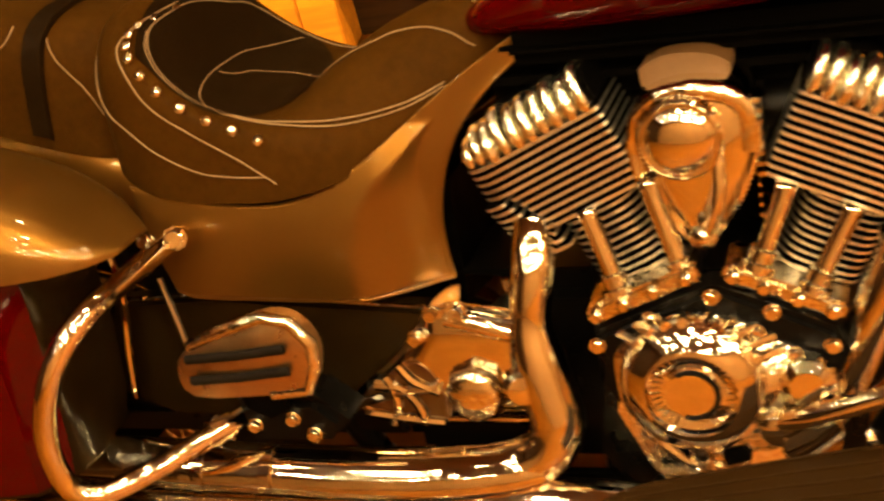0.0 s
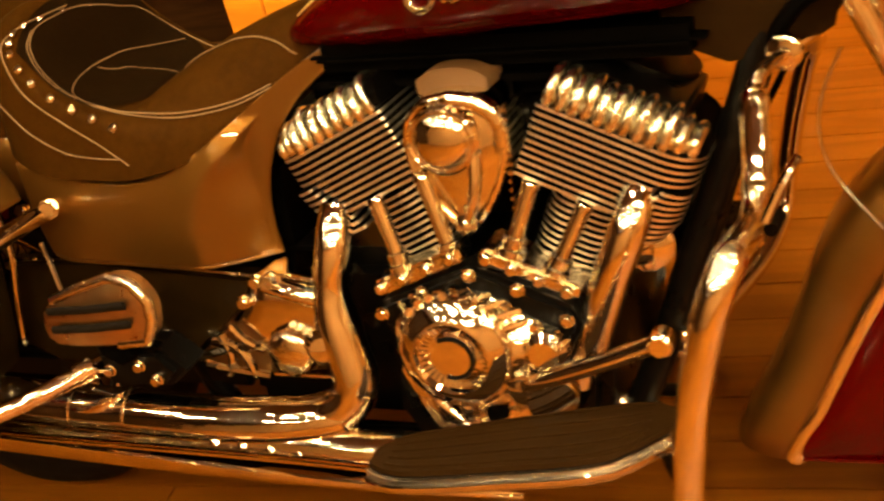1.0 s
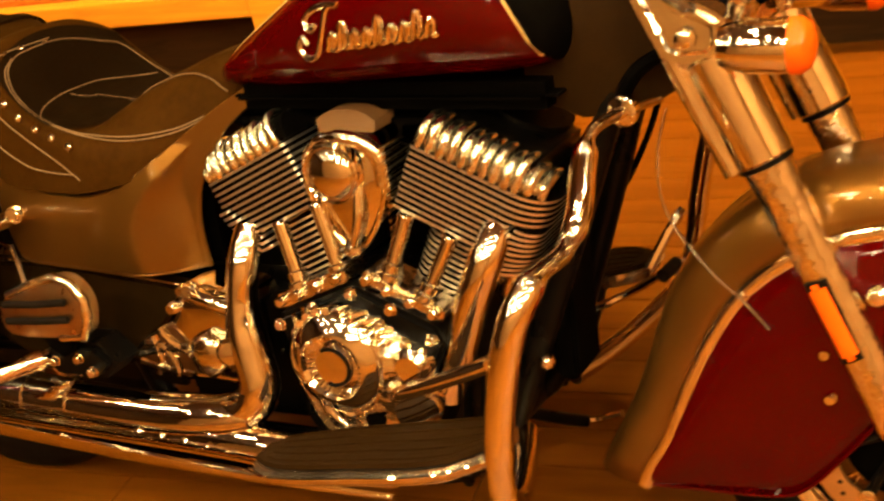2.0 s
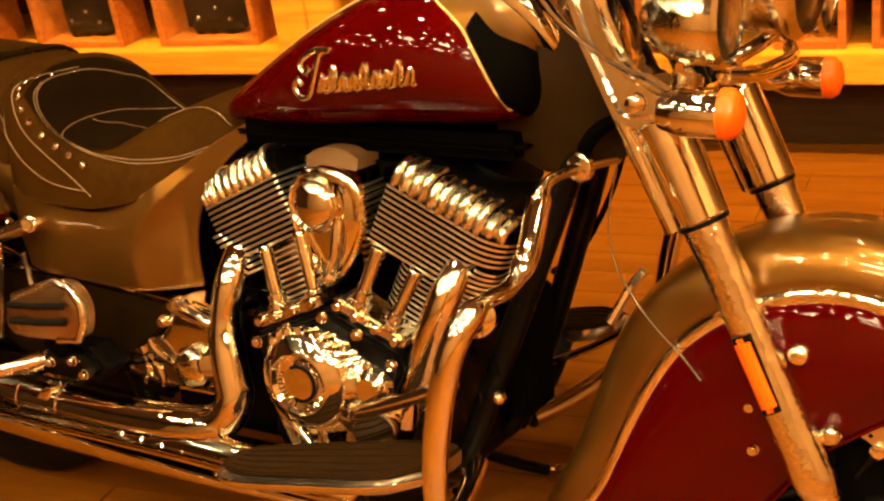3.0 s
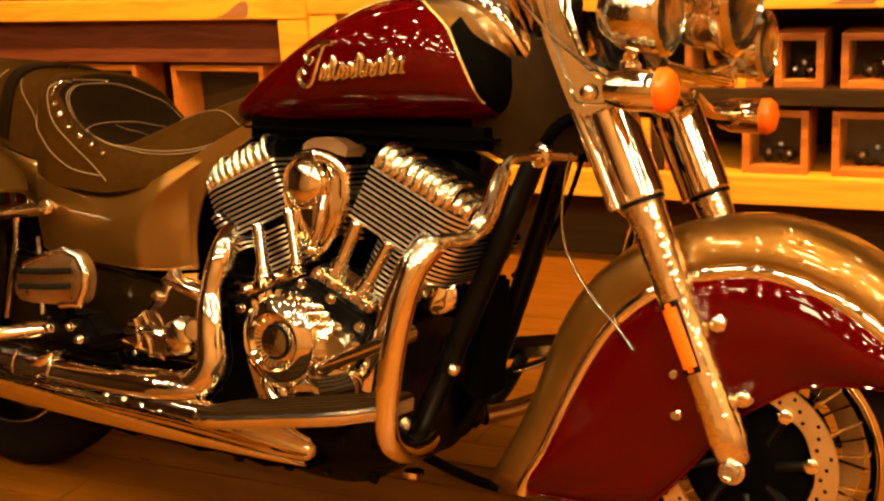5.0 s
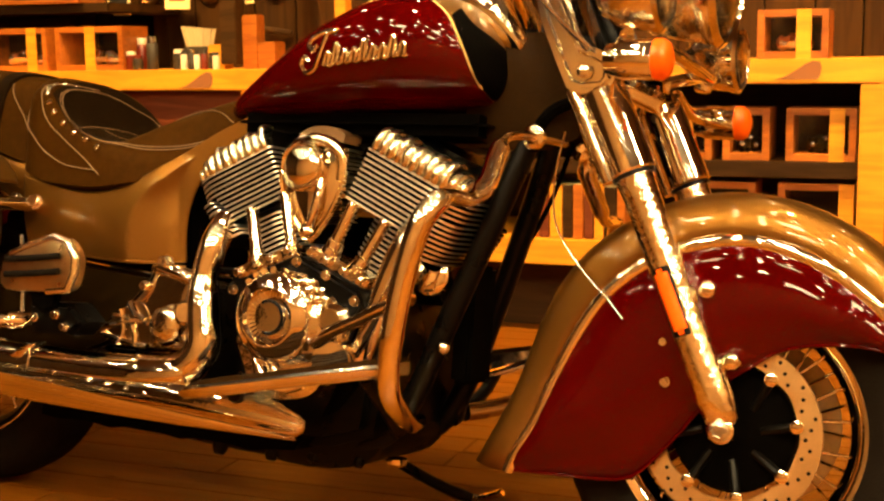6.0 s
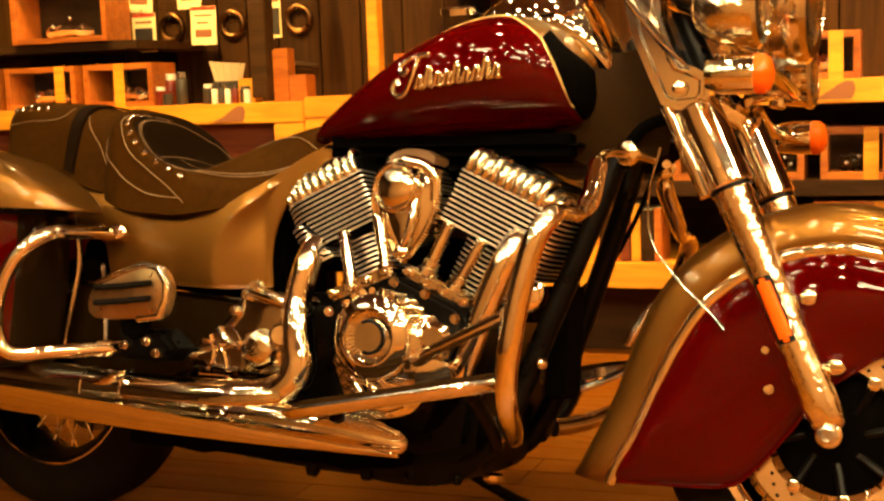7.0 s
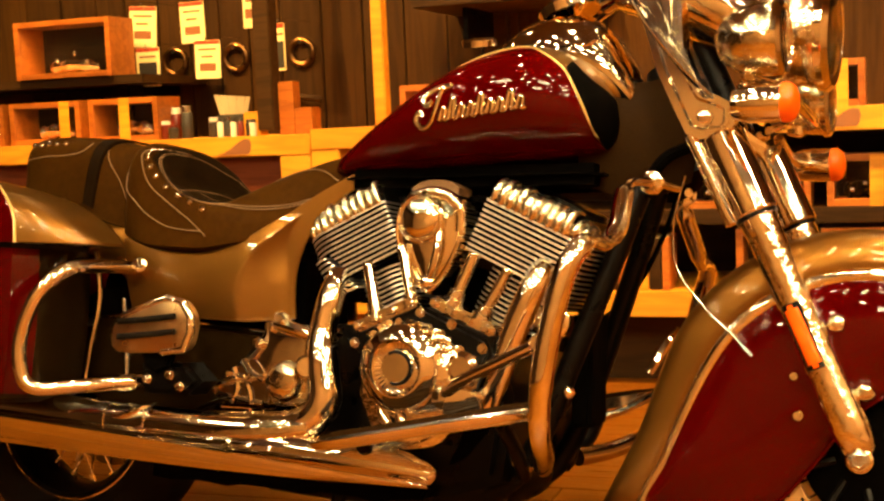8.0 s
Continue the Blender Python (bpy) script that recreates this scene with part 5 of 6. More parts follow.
for k in range(10):
    x = -0.78 - 0.045 * k
    part("louvre", turned([(0, 0.006), (0.003, 0.009), (0.006, 0.004)], (x, -0.268 - 0.002 * k, 0.262 + 0.0035 * k), (0, -0.6, 0.8), 10), CHROME, ex)

# ---- side panel, swing arm cover, seat ----
PANEL_TOP = [(-1.51, 0.69), (-1.45, 0.676), (-1.38, 0.662), (-1.29, 0.660), (-1.21, 0.685), (-1.13, 0.735), (-1.05, 0.788), (-0.98, 0.828)]
PANEL_LOW = [(-1.47, 0.545), (-1.44, 0.534), (-1.36, 0.529), (-1.26, 0.524), (-1.18, 0.523), (-1.10, 0.530)]
PANEL_FRONT = [(-1.10, 0.530), (-1.104, 0.575), (-1.102, 0.62), (-1.09, 0.67), (-1.066, 0.72), (-1.03, 0.762), (-0.995, 0.79), (-0.965, 0.812)]
def panel_y(x, z):
    """How far out the side panel stands: bowed along its height, bent inwards ahead of a crease."""
    crease = lerp([(0.52, -1.205), (0.57, -1.208), (0.62, -1.2), (0.66, -1.178), (0.70, -1.135), (0.74, -1.09), (0.80, -1.0)], z)
    edge = lerp([(b, a) for a, b in PANEL_FRONT], z)
    u = min(max((z - 0.52) / 0.15, 0), 1.6)
    y = 0.182 - 0.03 * (u - 0.35) ** 2 - 0.045 * max(0, (x + 1.16) / 0.18) * (z > 0.6) * min(1, (z - 0.6) / 0.1)
    if x > crease:
        f = (x - crease) / max(edge - crease, 0.03)
        y -= 0.05 * f + 0.02 * max(0, f - 0.75) ** 2 / 0.0625
    return max(y, lerp([(-1.2, 0.1), (-1.13, 0.132), (-1.07, 0.122), (-1.03, 0.112), (-0.97, 0.095)], x) if x > -1.2 else 0)
for s in SIDES:
    tp = spline([(x, 0, z) for x, z in PANEL_TOP], 10)
    lw = spline([(x, 0, z) for x, z in PANEL_LOW], 10)
    fr = spline([(x, 0, z) for x, z in PANEL_FRONT], 10)
    bound = lw + fr[1:]
    rows = []
    for k in range(90):
        p, q = tp[round(k / 89 * (len(tp) - 1))], bound[round(k / 89 * (len(bound) - 1))]
        rows.append([(x, s * panel_y(x, z), z) for x, z in [(p.x + (q.x - p.x) * u, p.z + (q.z - p.z) * u) for u in steps(0, 1, 25)]])
    pan = part("side_panel", loft(rows, closed=False), GREY, bike, "grey metallic side panel under the seat")
    m = pan.modifiers.new("thick", "SOLIDIFY")
    m.thickness, m.offset = 0.004, -1
    part("panel_edge", sweep(B(), [(x, y - s * 0.003, z) for x, y, z in [r[-1] for r in rows]], 0.0035, 10), GREY, pan)
for s in SIDES:
    sw = part("belt_guard", plate([(-1.60, 0.515), (-1.45, 0.522), (-1.1, 0.492), (-1.12, 0.455), (-1.17, 0.405), (-1.24, 0.36), (-1.32, 0.33), (-1.55, 0.33), (-1.66, 0.38)], min(s * 0.15, s * 0.11), max(s * 0.15, s * 0.11), 0.008), GLOSSBLACK, bike, "dark glossy lower side cover with a bright top edge")
    part("bright_edge", sweep(B(), [(-1.6, s * 0.152, 0.519), (-1.45, s * 0.153, 0.5255), (-1.1, s * 0.153, 0.496)], 0.0035, 8), CHROME, sw)
gear = part("transmission_cover", pillow(rounded([(-1.212, 0.352), (-1.252, 0.384), (-1.185, 0.441), (-1.142, 0.487), (-1.118, 0.518), (-1.06, 0.521), (-0.992, 0.502), (-0.98, 0.44), (-0.99, 0.36), (-1.1, 0.347)], 4), -0.11, -0.186, 0.012, power=4.0), POLISHED, bike, "chrome transmission side cover with a ribbed corner")
part("recess", plate(rounded([(-1.205, 0.36), (-1.236, 0.386), (-1.18, 0.432), (-1.145, 0.447), (-1.118, 0.42), (-1.112, 0.38), (-1.125, 0.358)], 3), -0.2, -0.19, 0.003), BRONZE, gear, "dark bronze recess between the ribs")
for rib in ([(-1.238, 0.386), (-1.18, 0.402), (-1.118, 0.412)], [(-1.205, 0.414), (-1.17, 0.41), (-1.15, 0.385), (-1.145, 0.358)], [(-1.168, 0.444), (-1.15, 0.42), (-1.118, 0.405)], [(-1.225, 0.375), (-1.17, 0.366), (-1.118, 0.36)], [(-1.188, 0.428), (-1.178, 0.39), (-1.19, 0.358)]):
    part("cover_rib", tube([(x, -0.203, z) for x, z in rib], 0.0075, 8), POLISHED, gear)
for x, z in ((-1.112, 0.512), (-1.09, 0.516), (-1.14, 0.478)):
    bolt(gear, (x, -0.192, z), (0, -1, 0), 0.009, 0.014, CAST)
part("pivot_cap", turned([(0, 0.04), (0.01, 0.042), (0.022, 0.038), (0.028, 0.031), (0.03, 0.01)], (-1.07, -0.195, 0.405), (0, -1, 0), 8), CAST, gear, "faceted chrome pivot cap")
part("pivot_bolt", turned([(0, 0.024), (0.022, 0.024), (0.028, 0.018), (0.029, 0.005)], (-1.0, -0.23, 0.435), (0.3, -1, 0.1), 16), CHROME, gear)
part("cross_arm", tube([(-1.085, -0.215, 0.517), (-1.03, -0.22, 0.505), (-0.985, -0.215, 0.49)], 0.014, 12), CHROME, gear)
bolt(gear, (-1.07, -0.22, 0.528), (0.1, -1, 0.1), 0.011, 0.02, CAST)
part("gearbox", cuboid(-1.22, -0.9, -0.12, 0.12, 0.24, 0.52, 0.03), BLACK, bike, "black gearbox housing")
part("swing_arm", cuboid(-1.74, -1.2, -0.135, -0.10, 0.29, 0.34, 0.012), BLACK, bike, "black swing arm")

# saddle: loft of cross-sections along the bike
def saddle(rows, name, label, material, parent=bike):
    rings = []
    for x, w, zs, zc, zb in rows:
        ring = []
        for k in range(25):
            a = math.pi * k / 24
            c, sn = math.cos(a), math.sin(a)
            y = w * math.copysign(abs(c) ** 0.6, c)
            edge = abs(c) ** 2.2
            z = zb + (zc + (zs - zc) * edge - zb) * (sn ** 0.25 if sn > 0 else 0)
            ring.append((x, y, z))
        ring += [(x, -w * 0.8, zb - 0.012), (x, 0, zb - 0.016), (x, w * 0.8, zb - 0.012)]
        rings.append(ring)
    return part(name, loft(rings), material, parent, label)
SEAT = [(-1.545, 0.07, 0.80, 0.80, 0.75), (-1.537, 0.125, 0.845, 0.86, 0.715), (-1.515, 0.158, 0.885, 0.905, 0.70), (-1.48, 0.178, 0.900, 0.900, 0.688), (-1.455, 0.186, 0.895, 0.868, 0.68), (-1.43, 0.189, 0.876, 0.822, 0.675), (-1.40, 0.192, 0.845, 0.787, 0.672), (-1.36, 0.192, 0.814, 0.765, 0.670),
        (-1.30, 0.19, 0.782, 0.758, 0.668), (-1.25, 0.184, 0.752, 0.79, 0.674), (-1.20, 0.166, 0.735, 0.818, 0.684), (-1.13, 0.132, 0.748, 0.846, 0.708), (-1.07, 0.1, 0.785, 0.866, 0.745), (-1.03, 0.08, 0.82, 0.872, 0.775), (-1.005, 0.055, 0.84, 0.872, 0.80)]
def smooth_rows(rows, n):
    xs = [r[0] for r in rows]
    out = []
    for x in steps(xs[0], xs[-1], n):
        out.append((x, *[lerp([(r[0], r[j]) for r in rows], x) for j in range(1, 5)]))
    return out
seat = saddle(smooth_rows(SEAT, 60), "rider_seat", "stitched dark leather rider saddle with a row of metal studs", LEATHER)
PILL = [(-1.86, 0.06, 0.86, 0.865, 0.82), (-1.845, 0.11, 0.905, 0.915, 0.80), (-1.80, 0.135, 0.918, 0.93, 0.79), (-1.70, 0.145, 0.918, 0.928, 0.765), (-1.62, 0.145, 0.912, 0.918, 0.74), (-1.56, 0.13, 0.90, 0.905, 0.72), (-1.51, 0.10, 0.885, 0.89, 0.71)]
pill = saddle(smooth_rows(PILL, 36), "pillion_seat", "dark leather passenger pad with stitched seams and studs", LEATHER)

def seat_pt(x, deg, s, rows, lift=0.0012):
    """A point of the saddle's skin at x, deg from 0 at the side to 90 on the centre line."""
    w, zs, zc, zb = [lerp([(r[0], r[j]) for r in rows], x) for j in range(1, 5)]
    c, sn = math.cos(radians(deg)), math.sin(radians(deg))
    return (x, s * w * c ** 0.6 if c > 1e-6 else 0.0, zb + (zc + (zs - zc) * abs(c) ** 2.2 - zb) * sn ** 0.25 + lift)
def seat_side(x, z, s=-1, rows=SEAT, lift=0.002):
    """The point of the saddle's side at x and z."""
    w, zs, zc, zb = [lerp([(r[0], r[j]) for r in rows], x) for j in range(1, 5)]
    best, bp = 9, None
    for k in range(0, 241):
        a = math.pi / 2 * k / 240
        c, sn = math.cos(a), math.sin(a)
        zz = zb + (zc + (zs - zc) * abs(c) ** 2.2 - zb) * (sn ** 0.25 if sn > 0 else 0)
        if abs(zz - z) < best:
            best, bp = abs(zz - z), (x, s * (w * c ** 0.6 + lift), zz)
        if zz >= z:
            break
    return Vector(bp)
def seat_run(run, lift=0.0012):
    """Points on the saddle's skin: x, and degrees round from the right side (0) over the centre line (90) to the left (180)."""
    out = []
    for p in spline([(x, a / 100, 0) for x, a in run], 8):
        a = min(max(p.y * 100, 0.02), 179.9)
        q = Vector(seat_pt(p.x, a if a <= 90 else 180 - a, -1 if a <= 90 else 1, SEAT, lift))
        out.append(q + Vector((0, -lift * 1.2 if a < 60 else 0, 0)))
    return out
for x, a in ((-1.464, 89), (-1.466, 78), (-1.468, 65), (-1.468, 53), (-1.464, 42.5), (-1.456, 33.5), (-1.44, 26), (-1.42, 22.5), (-1.392, 22), (-1.36, 21.5), (-1.328, 19.5), (-1.296, 15.5)):
    p = seat_run([(x, a)], 0.0015)[0]
    out = Vector((-0.35 if a > 30 else 0, -math.cos(radians(a)), 0.35 + 0.6 * math.sin(radians(a))))
    part("stud", turned([(0, 0.0075), (0.002, 0.007), (0.004, 0.0045), (0.005, 0.001)], p, out, 12), CHROME, seat, "domed metal stud")
RIM = [(-1.464, 90), (-1.461, 71), (-1.448, 57), (-1.428, 49.5), (-1.40, 48.5), (-1.36, 49.5), (-1.316, 48), (-1.256, 40), (-1.20, 35), (-1.144, 29), (-1.104, 23), (-1.076, 17)]
SEAMS = [RIM, [(x, a - 3.5) for x, a in RIM[1:]],
         [(-1.468, 90), (-1.47, 54), (-1.472, 33.5), (-1.46, 20), (-1.436, 9), (-1.388, 7), (-1.328, 2.5), (-1.304, 0.8), (-1.284, 0.1)],
         [(-1.53, 60), (-1.528, 21), (-1.525, 9), (-1.51, 3), (-1.46, 0.8), (-1.396, 0.3), (-1.348, 0.25), (-1.296, 0.4)],
         [(-1.372, 46), (-1.40, 64), (-1.414, 86), (-1.406, 103), (-1.372, 134)],
         [(-1.41, 86), (-1.388, 91), (-1.34, 96), (-1.28, 90), (-1.228, 82), (-1.172, 76), (-1.14, 73), (-1.096, 62), (-1.06, 45), (-1.036, 22)],
         [(-1.464, 90), (-1.45, 110), (-1.436, 132), (-1.40, 141), (-1.364, 142), (-1.324, 138), (-1.25, 140)]]
for run in SEAMS:
    part("seam", sweep(B(), seat_run(run), 0.0011, 6), THREAD, seat, "pale stitched seam")
for s in SIDES:
    for x in steps(-1.82, -1.72, 5):
        p = seat_side(x, 0.905, s, PILL, 0.0)
        part("stud", turned([(0, 0.0075), (0.002, 0.007), (0.004, 0.0045), (0.005, 0.001)], p, (0, s, 0.6), 12), CHROME, pill)
    pts = [seat_side(p.x, p.z, s, PILL, 0.001) for p in spline([(-1.6, 0, 0.90), (-1.585, 0, 0.86), (-1.56, 0, 0.82), (-1.545, 0, 0.78)], 6)]
    part("seam", sweep(B(), pts, 0.001, 6), THREAD, pill)
    pts = [seat_side(p.x, p.z, s, PILL, 0.001) for p in spline([(-1.84, 0, 0.868), (-1.76, 0, 0.875), (-1.69, 0, 0.877), (-1.655, 0, 0.886), (-1.645, 0, 0.905)], 6)]
    part("seam", sweep(B(), pts, 0.001, 6), THREAD, pill)
    band = []
    for dx in (-0.014, -0.012, 0.012, 0.014):
        lift = 0.0015 if abs(dx) > 0.013 else 0.006
        band.append([Vector(seat_pt(-1.60 + dx - 0.03 * (1 - f), max(90 * f ** 3, 0.002), s, PILL, lift)) + Vector((0, s * lift, 0)) for f in steps(0, 1, 26)])
    part("grab_strap", loft(band, closed=False), LEATHER2, pill, "dark leather grab strap")

# darker insert on the rear of the rider's dish, with its own seam
rows = []
for f in steps(0, 1, 22):
    ring = []
    for u in steps(-1, 1, 25):
        x0, x1 = -1.482 + 0.03 * abs(u), -1.36 + 0.075 * (1 - abs(u)) ** 0.7
        ring.append(Vector(seat_pt(x0 + (x1 - x0) * f, 90 - abs(u) * 50, 1 if u > 0 else -1, SEAT, 0.0018)))
    rows.append(ring)
part("dish_insert", loft(rows, closed=False), LEATHER2, seat, "smooth black leather dish insert")

# ---- rear fender ----
RC = [(20, 0.42), (40, 0.44), (60, 0.462), (80, 0.468), (110, 0.46), (140, 0.445), (170, 0.44), (185, 0.45)]
def rear_ring(f):
    a = 34 + (185 - 34) * f
    rc = lerp(RC, a)
    pts = []
    for k in range(17):
        u = math.pi * k / 16
        y = -0.135 * math.copysign(abs(math.cos(u)) ** 0.5, math.cos(u))
        pts.append(polar(rc - 0.115 + 0.115 * math.sin(u) ** 0.7, a, y, REAR))
    return pts
rf = part("rear_fender", loft([rear_ring(k / 40) for k in range(41)], closed=False), GREY, bike, "grey rear fender between the saddlebags")
m = rf.modifiers.new("thick", "SOLIDIFY")
m.thickness, m.offset = 0.003, -1
for s in SIDES:
    rows = []
    for a in steps(62, 184, 30):
        r0 = lerp(RC, a) - 0.116
        r1 = lerp([(62, 0.30), (80, 0.2), (100, 0.14), (150, 0.13), (170, 0.20), (184, 0.30)], a)
        rows.append([polar(r0 + (min(r1, r0 - 0.01) - r0) * u, a, s * (0.136 + 0.01 * math.sin(math.pi * u)), REAR) for u in steps(0, 1, 6)])
    v = part("valance", loft(rows, closed=False), RED, rf, "deep red gloss side valance")
    m = v.modifiers.new("thick", "SOLIDIFY")
    m.thickness, m.offset = 0.003, 0
    part("fender_trim", sweep(B(), [polar(lerp(RC, a) - 0.116, a, s * 0.138, REAR) for a in steps(62, 184, 40)], 0.006, 8), CHROME, rf)
part("tail_lamp", turned([(0, 0.03), (0.01, 0.045), (0.03, 0.045), (0.045, 0.03), (0.05, 0.005)], polar(0.44, 165, 0, REAR), (-1, 0, 0.2), 24), REDLENS, rf, "round red tail lamp")
# ---- saddlebags: x, inner, outer, top of the lid ----
LID = [(-1.44, 0.25, 0.32, 0.668), (-1.46, 0.23, 0.352, 0.682), (-1.50, 0.2, 0.38, 0.712), (-1.57, 0.178, 0.404, 0.752), (-1.65, 0.17, 0.416, 0.78), (-1.75, 0.165, 0.42, 0.802), (-1.95, 0.165, 0.425, 0.81), (-2.15, 0.165, 0.42, 0.79), (-2.26, 0.18, 0.39, 0.74), (-2.29, 0.22, 0.34, 0.70)]
def lid_ring(x, s, grow=0.0, half=False):
    i_, o_, t_ = [lerp([(-r[0], r[j]) for r in LID], -x) for j in (1, 2, 3)]
    c, h = (i_ + o_) / 2, (o_ - i_) / 2 + grow
    ring = []
    for k in range(13 if not half else 6):
        a = math.pi * k / 12
        ring.append((x, s * (c + h * math.copysign(abs(math.cos(a)) ** 0.55, math.cos(a))), 0.664 + (t_ - 0.664 + grow) * math.sin(a) ** 0.6))
    return ring
BODY = [(-1.585, 0.18), (-1.565, 0.28), (-1.570, 0.35), (-1.60, 0.395), (-1.69, 0.415), (-1.90, 0.42), (-2.1, 0.415), (-2.22, 0.39), (-2.26, 0.32), (-2.27, 0.22), (-2.26, 0.18)]
for s in SIDES:
    bag = part("saddlebag", loft([[(-1.93 + (x + 1.93) * f, s * (0.18 + (y - 0.18) * f), z) for x, y in BODY] for z, f in ((0.34, 0.86), (0.352, 0.93), (0.40, 0.97), (0.50, 1.0), (0.63, 1.0), (0.655, 0.99))]), GLOSSBLACK, bike, "hard saddlebag with a grey lid and a red side")
    part("red_side", loft([[(-1.93 + (x + 1.93) * f, s * (0.18 + (y - 0.18) * f + 0.002), z + 0.0) for x, y in BODY[2:9]] for z, f in ((0.36, 0.94), (0.40, 0.97), (0.50, 1.0), (0.63, 1.0), (0.653, 0.99))], closed=False), RED, bag, "deep red gloss side")
    lid = part("lid", loft([lid_ring(x, s) for x in steps(-1.442, -2.288, 40)]), GREY, bag, "grey curved lid")
    flash = [[(lid_ring(x - 0.11 * (k / 5) ** 2 * f, s, 0.0015, True)[k]) for k in range(6)] for x, f in [(-1.585 - 0.62 * g, 1 - g) for g in steps(0, 1, 26)]]
    part("red_flash", loft(flash, closed=False), RED, lid, "red flash on the lid")
    part("pinstripe", sweep(B(), flash[0], 0.0028, 6), GOLD, lid, "gold pinstripe")
    part("seal", loft([[(-1.93 + (x + 1.93) * 0.975, s * (0.18 + (y - 0.18) * 0.975), z) for x, y in BODY] for z in (0.655, 0.664)]), BLACK, bag, "black lid seal")

# ---- rear guard rails, pegs, floorboards, crash bars ----
for s in SIDES:
    gr = part("rear_guard", tube([(-1.45, s * 0.17, 0.624), (-1.452, s * 0.23, 0.624), (-1.456, s * 0.30, 0.622), (-1.47, s * 0.38, 0.611), (-1.505, s * 0.422, 0.562), (-1.538, s * 0.428, 0.48), (-1.538, s * 0.424, 0.41), (-1.515, s * 0.41, 0.378), (-1.46, s * 0.36, 0.382), (-1.40, s * 0.275, 0.39), (-1.36, s * 0.21, 0.395)], 0.0145, 14, 8), CHROME, bike, "chrome rear guard rail")
    bolt(gr, (-1.438, s * 0.2, 0.63), (0.3, s, 0.2), 0.013, 0.016)
    bolt(gr, (-1.466, s * 0.222, 0.634), (0.0, s, 0.5), 0.009, 0.014)
    part("brace", tube([(-1.58, s * 0.17, 0.66), (-1.56, s * 0.175, 0.56), (-1.575, s * 0.18, 0.45), (-1.585, s * 0.18, 0.38)], 0.006, 8), CHROME, gr)
    part("brace", tube([(-1.50, s * 0.17, 0.56), (-1.485, s * 0.175, 0.48), (-1.475, s * 0.18, 0.40)], 0.005, 8), STEEL, gr)
    part("guard_end", turned([(0, 0.018), (0.03, 0.018), (0.035, 0.012)], (-1.41, s * 0.285, 0.389), (0.55, -s * 0.8, 0.05), 16), CHROME, gr)
    # folded passenger peg with rubber ribs
    out = [(-1.425, 0.492), (-1.40, 0.522), (-1.35, 0.542), (-1.29, 0.561), (-1.255, 0.553), (-1.235, 0.525), (-1.235, 0.495), (-1.25, 0.462), (-1.30, 0.455), (-1.41, 0.452)]
    pg = part("passenger_peg", pillow(rounded(out, 3), s * 0.265, s * 0.296, 0.01), PEGMETAL, bike, "folded bronze passenger footrest with a chrome rim and black rubber bars")
    part("peg_rim", sweep(B(), [(x, s * 0.292, z) for x, z in out[1:9]], 0.009, 12), CAST, pg, "ribbed chrome rim")
    for z in (0.482, 0.512):
        part("rubber_bar", sweep(B(), [(-1.40, s * 0.308, z), (-1.33, s * 0.309, z + 0.006), (-1.262, s * 0.308, z + 0.014)], 0.0065, 10, flat=0.7, side=(0, 1, 0)), RUBBER, pg, "black rubber bar")
    part("hinge", plate([(-1.36, 0.455), (-1.28, 0.458), (-1.29, 0.425), (-1.32, 0.41), (-1.35, 0.425)], min(s * 0.265, s * 0.285), max(s * 0.265, s * 0.285), 0.006), SATIN, pg, "dark hinge block")
    part("mount", plate([(-1.37, 0.43), (-1.26, 0.435), (-1.22, 0.40), (-1.25, 0.372), (-1.36, 0.37)], min(s * 0.2, s * 0.275), max(s * 0.2, s * 0.275), 0.01), BLACK, pg, "black mounting block")
    for x, z in ((-1.345, 0.40), (-1.29, 0.41), (-1.265, 0.388)):
        bolt(pg, (x, s * 0.275, z), (0, s, 0), 0.008, 0.012, CAST)
    # floorboard
    fb = []
    for f in steps(0, 1, 15):
        x = -0.905 + 0.415 * f
        z = 0.312 + 0.083 * f
        inn, outr = lerp([(0, 0.30), (0.1, 0.275), (0.9, 0.265), (1, 0.29)], f), lerp([(0, 0.355), (0.12, 0.385), (0.5, 0.40), (0.85, 0.40), (1, 0.35)], f)
        fb.append((x, z, inn, outr))
    board = part("floorboard", loft([[(x, s * i, z - 0.022), (x, s * o, z - 0.022), (x, s * (o + 0.004), z - 0.012), (x, s * o, z), (x, s * i, z)] for x, z, i, o in fb]), STEEL, bike, "rider floorboard with a black rubber mat and bright rim")
    part("mat", loft([[(x, s * (i + 0.006), z + 0.001), (x, s * (o - 0.008), z + 0.001), (x, s * (o - 0.010), z + 0.008), (x, s * (i + 0.008), z + 0.008)] for x, z, i, o in fb]), MATRUBBER, board, "black rubber mat")
    for k in range(5):
        part("mat_rib", sweep(B(), [(x, s * (i + 0.015 + (o - i - 0.035) * k / 4), z + 0.0085) for x, z, i, o in fb[1:-1]], 0.002, 6), MATRUBBER, board)
    part("rim_strip", sweep(B(), [(x, s * (o + 0.003), z - 0.012) for x, z, i, o in fb], 0.012, 10, flat=0.35, side=(0, s * -0.72, 0.69)), CHROME, board, "bright outer rim")
    part("bracket", tube([(-0.85, s * 0.28, 0.30), (-0.85, s * 0.2, 0.27), (-0.84, s * 0.11, 0.24)], 0.014, 10), BLACK, board)
    part("bracket", tube([(-0.58, s * 0.28, 0.36), (-0.58, s * 0.2, 0.30), (-0.6, s * 0.11, 0.25)], 0.014, 10), BLACK, board)
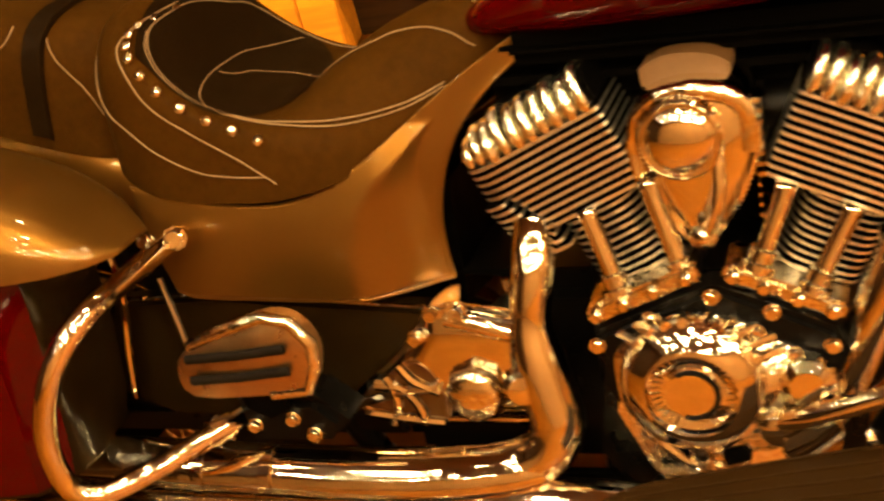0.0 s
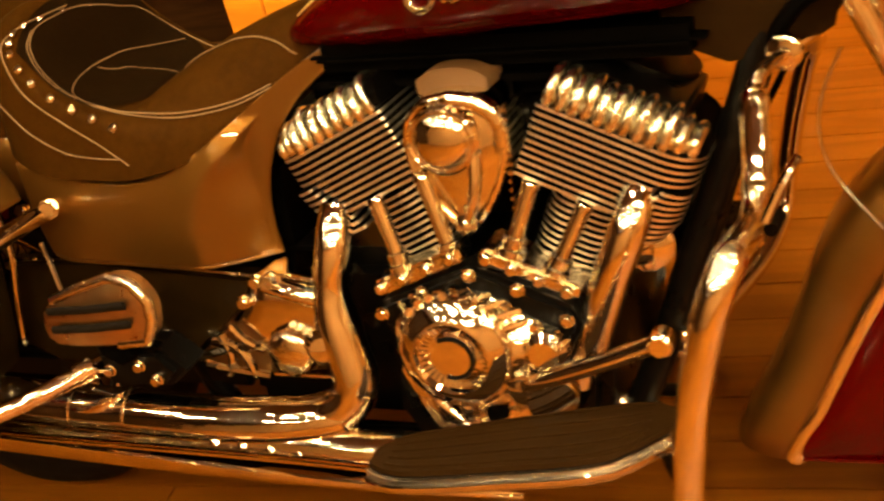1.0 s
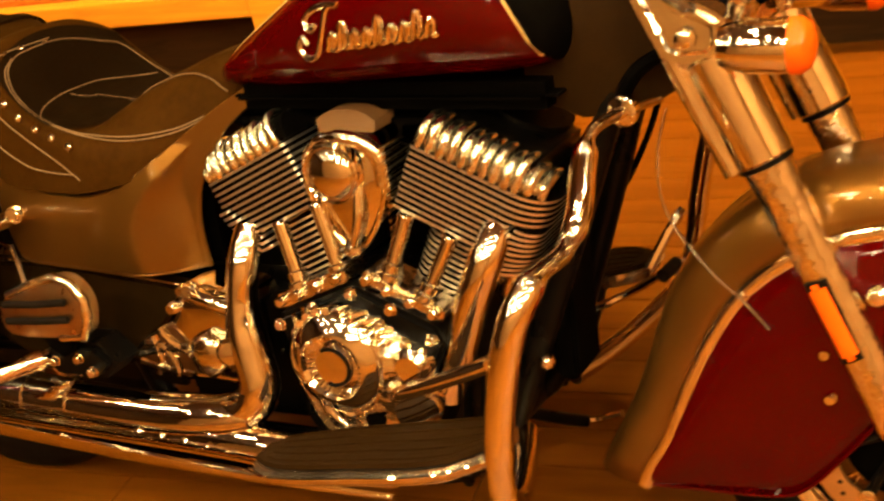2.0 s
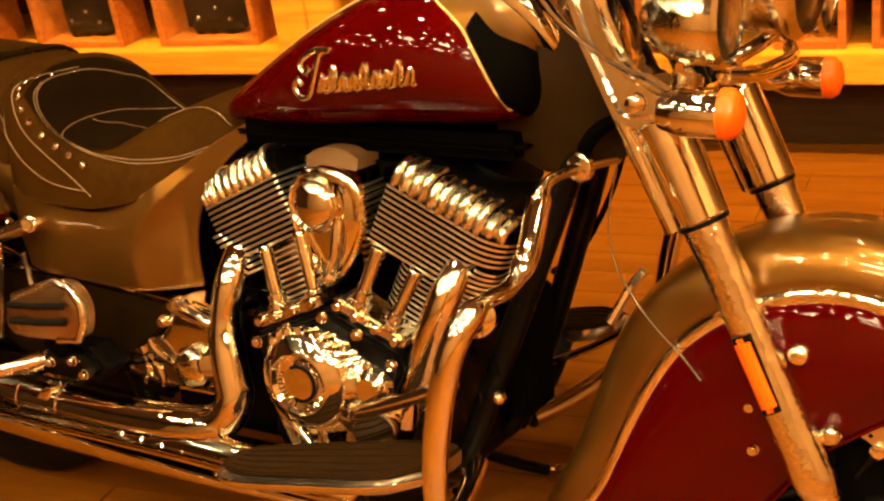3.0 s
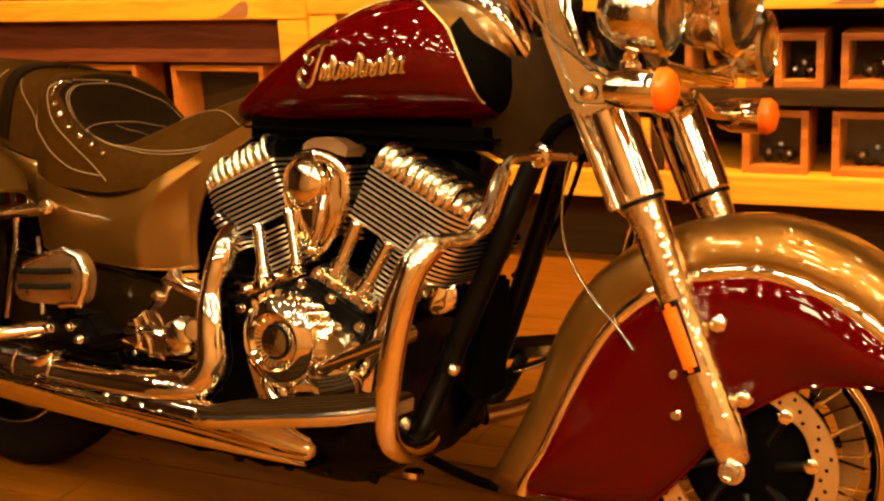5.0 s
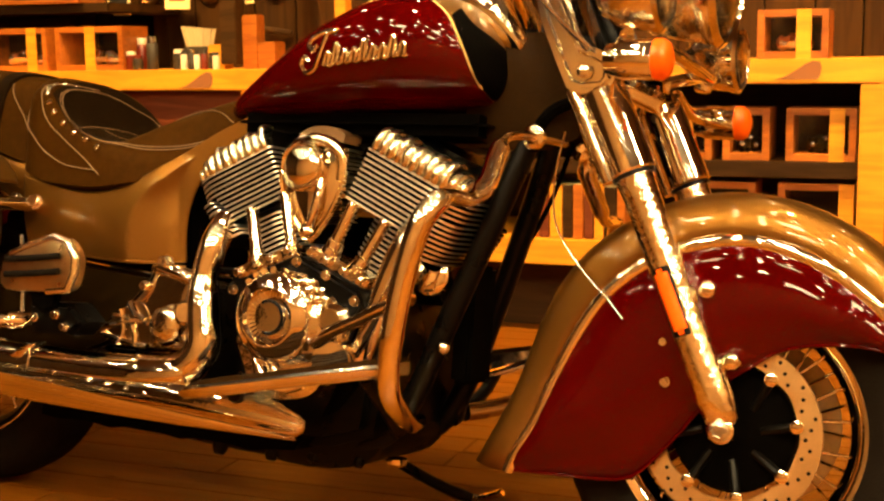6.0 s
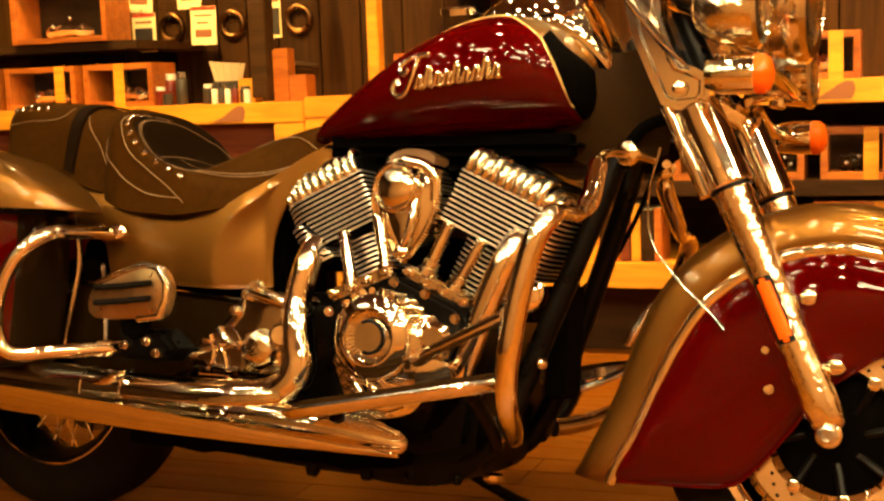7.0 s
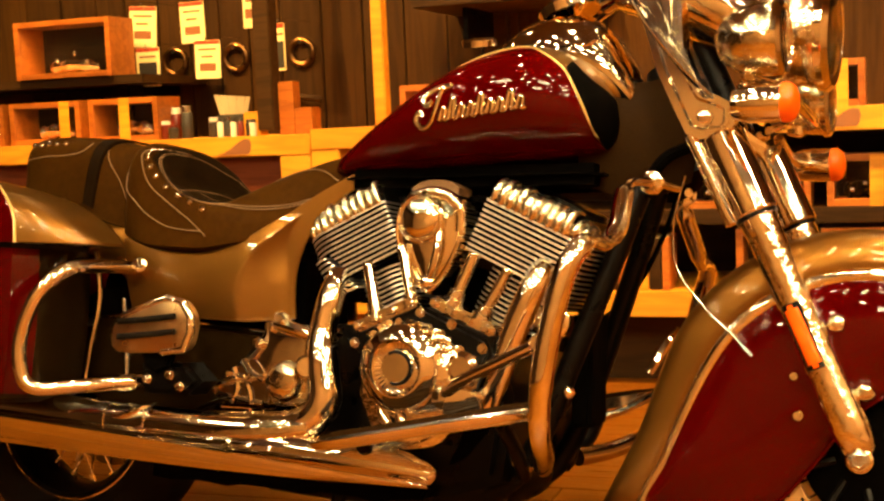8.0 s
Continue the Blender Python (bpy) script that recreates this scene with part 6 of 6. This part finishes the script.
    # crash bar
    bar = part("crash_bar", tube([(-0.34, s * 0.04, 0.79), (-0.365, s * 0.12, 0.792), (-0.386, s * 0.18, 0.785), (-0.39, s * 0.212, 0.755), (-0.382, s * 0.265, 0.70), (-0.384, s * 0.32, 0.668), (-0.388, s * 0.39, 0.668), (-0.398, s * 0.43, 0.645), (-0.414, s * 0.443, 0.60), (-0.437, s * 0.442, 0.50), (-0.45, s * 0.434, 0.41), (-0.458, s * 0.41, 0.352), (-0.48, s * 0.33, 0.312), (-0.53, s * 0.2, 0.28), (-0.57, s * 0.1, 0.27)], [0.0085] * 15 + [0.011, 0.0155] + [0.0175] * 10 + [0.0155] + [0.0125] * 9 + [0.015, 0.018] + [0.0195] * 20 + [0.018] * 40, 16, 6), CHROME, bike, "chrome highway crash bar")
    part("neck_clamp", turned([(0, 0.019), (0.002, 0.022), (0.012, 0.022), (0.014, 0.019)], (-0.365, s * 0.11, 0.792), (-0.2, s, 0), 18), CHROME, bar)
part("regulator", turned([(0, 0.032), (0.004, 0.036), (0.03, 0.036), (0.036, 0.028)], (-0.56, -0.09, 0.535), (0.2, -1, 0.1), 24), CHROME, engine, "round chrome regulator cap")
# rear brake pedal and its rod
pedal = part("brake_pedal", tube([(-0.70, -0.26, 0.40), (-0.66, -0.285, 0.425), (-0.58, -0.30, 0.462), (-0.50, -0.31, 0.50)], 0.012, 12), CHROME, bike, "chrome brake pedal")
part("toe_piece", turned([(0, 0.012), (0.004, 0.016), (0.03, 0.016), (0.034, 0.012)], (-0.50, -0.325, 0.50), (0, 1, 0), 16), CHROME, pedal)
part("pivot", turned([(0, 0.02), (0.03, 0.02), (0.034, 0.014)], (-0.70, -0.24, 0.395), (0, -1, 0), 16), CHROME, pedal)
# side stand and gear shift on the left
stand = part("side_stand", tube([(-0.82, 0.12, 0.2), (-0.78, 0.18, 0.15), (-0.70, 0.26, 0.09), (-0.64, 0.305, 0.062)], 0.012, 10), BLACK, bike, "black side stand, folded out")
part("foot", tube([(-0.66, 0.30, 0.066), (-0.62, 0.315, 0.064), (-0.57, 0.31, 0.085)], 0.008, 8), CHROME, stand)
sh = part("shift_lever", tube([(-0.60, 0.2, 0.33), (-0.52, 0.24, 0.36), (-0.45, 0.26, 0.40)], 0.008, 8), CHROME, bike, "chrome gear shift lever")
part("rubber_tip", sweep(B(), [(-0.45, 0.24, 0.40), (-0.445, 0.30, 0.40)], 0.012, 12), RUBBER, sh)
part("heel_arm", tube([(-0.45, 0.18, 0.44), (-0.42, 0.2, 0.50), (-0.40, 0.22, 0.53)], 0.009, 8), CHROME, sh)
# cables
for pts, r, m in (([(-0.30, -0.14, 0.80), (-0.33, -0.10, 0.72), (-0.325, -0.09, 0.64), (-0.27, -0.105, 0.57), (-0.215, -0.112, 0.52), (-0.183, -0.118, 0.488)], 0.0019, STEEL),
                  ([(-0.27, -0.06, 0.87), (-0.31, -0.07, 0.861), (-0.349, -0.08, 0.843), (-0.375, -0.08, 0.812), (-0.39, -0.06, 0.776)], 0.011, SATIN),
                  ([(-0.36, 0.05, 0.80), (-0.40, 0.07, 0.70), (-0.46, 0.09, 0.60), (-0.52, 0.1, 0.55)], 0.005, SATIN)):
    part("cable", tube(pts, r, 8), m, bike, "thin control cable")
# dark boxes between the frame rails
part("airbox", cuboid(-1.05, -0.62, -0.10, 0.10, 0.74, 0.80, 0.025), SATIN, bike, "black airbox under the tank")
part("battery_box", cuboid(-1.42, -1.10, -0.11, 0.11, 0.34, 0.665, 0.02), SATIN, bike, "black battery box")

# ---- floor planks ----
PW, row = 0.11, 0
y = Y0
while y < Y1 - 0.01:
    w = min(PW, Y1 - y)
    x = X0 - rnd.uniform(0, 1.2)
    while x < X1:
        l = rnd.uniform(1.3, 2.2)
        a, b = max(x, X0), min(x + l, X1)
        if b - a > 0.05:
            part("plank", cuboid(a + 0.001, b - 0.001, y + 0.001, y + w - 0.001, -0.005, 0.0, 0.0012), FLOORWOOD, floor)
        x += l
    y += w
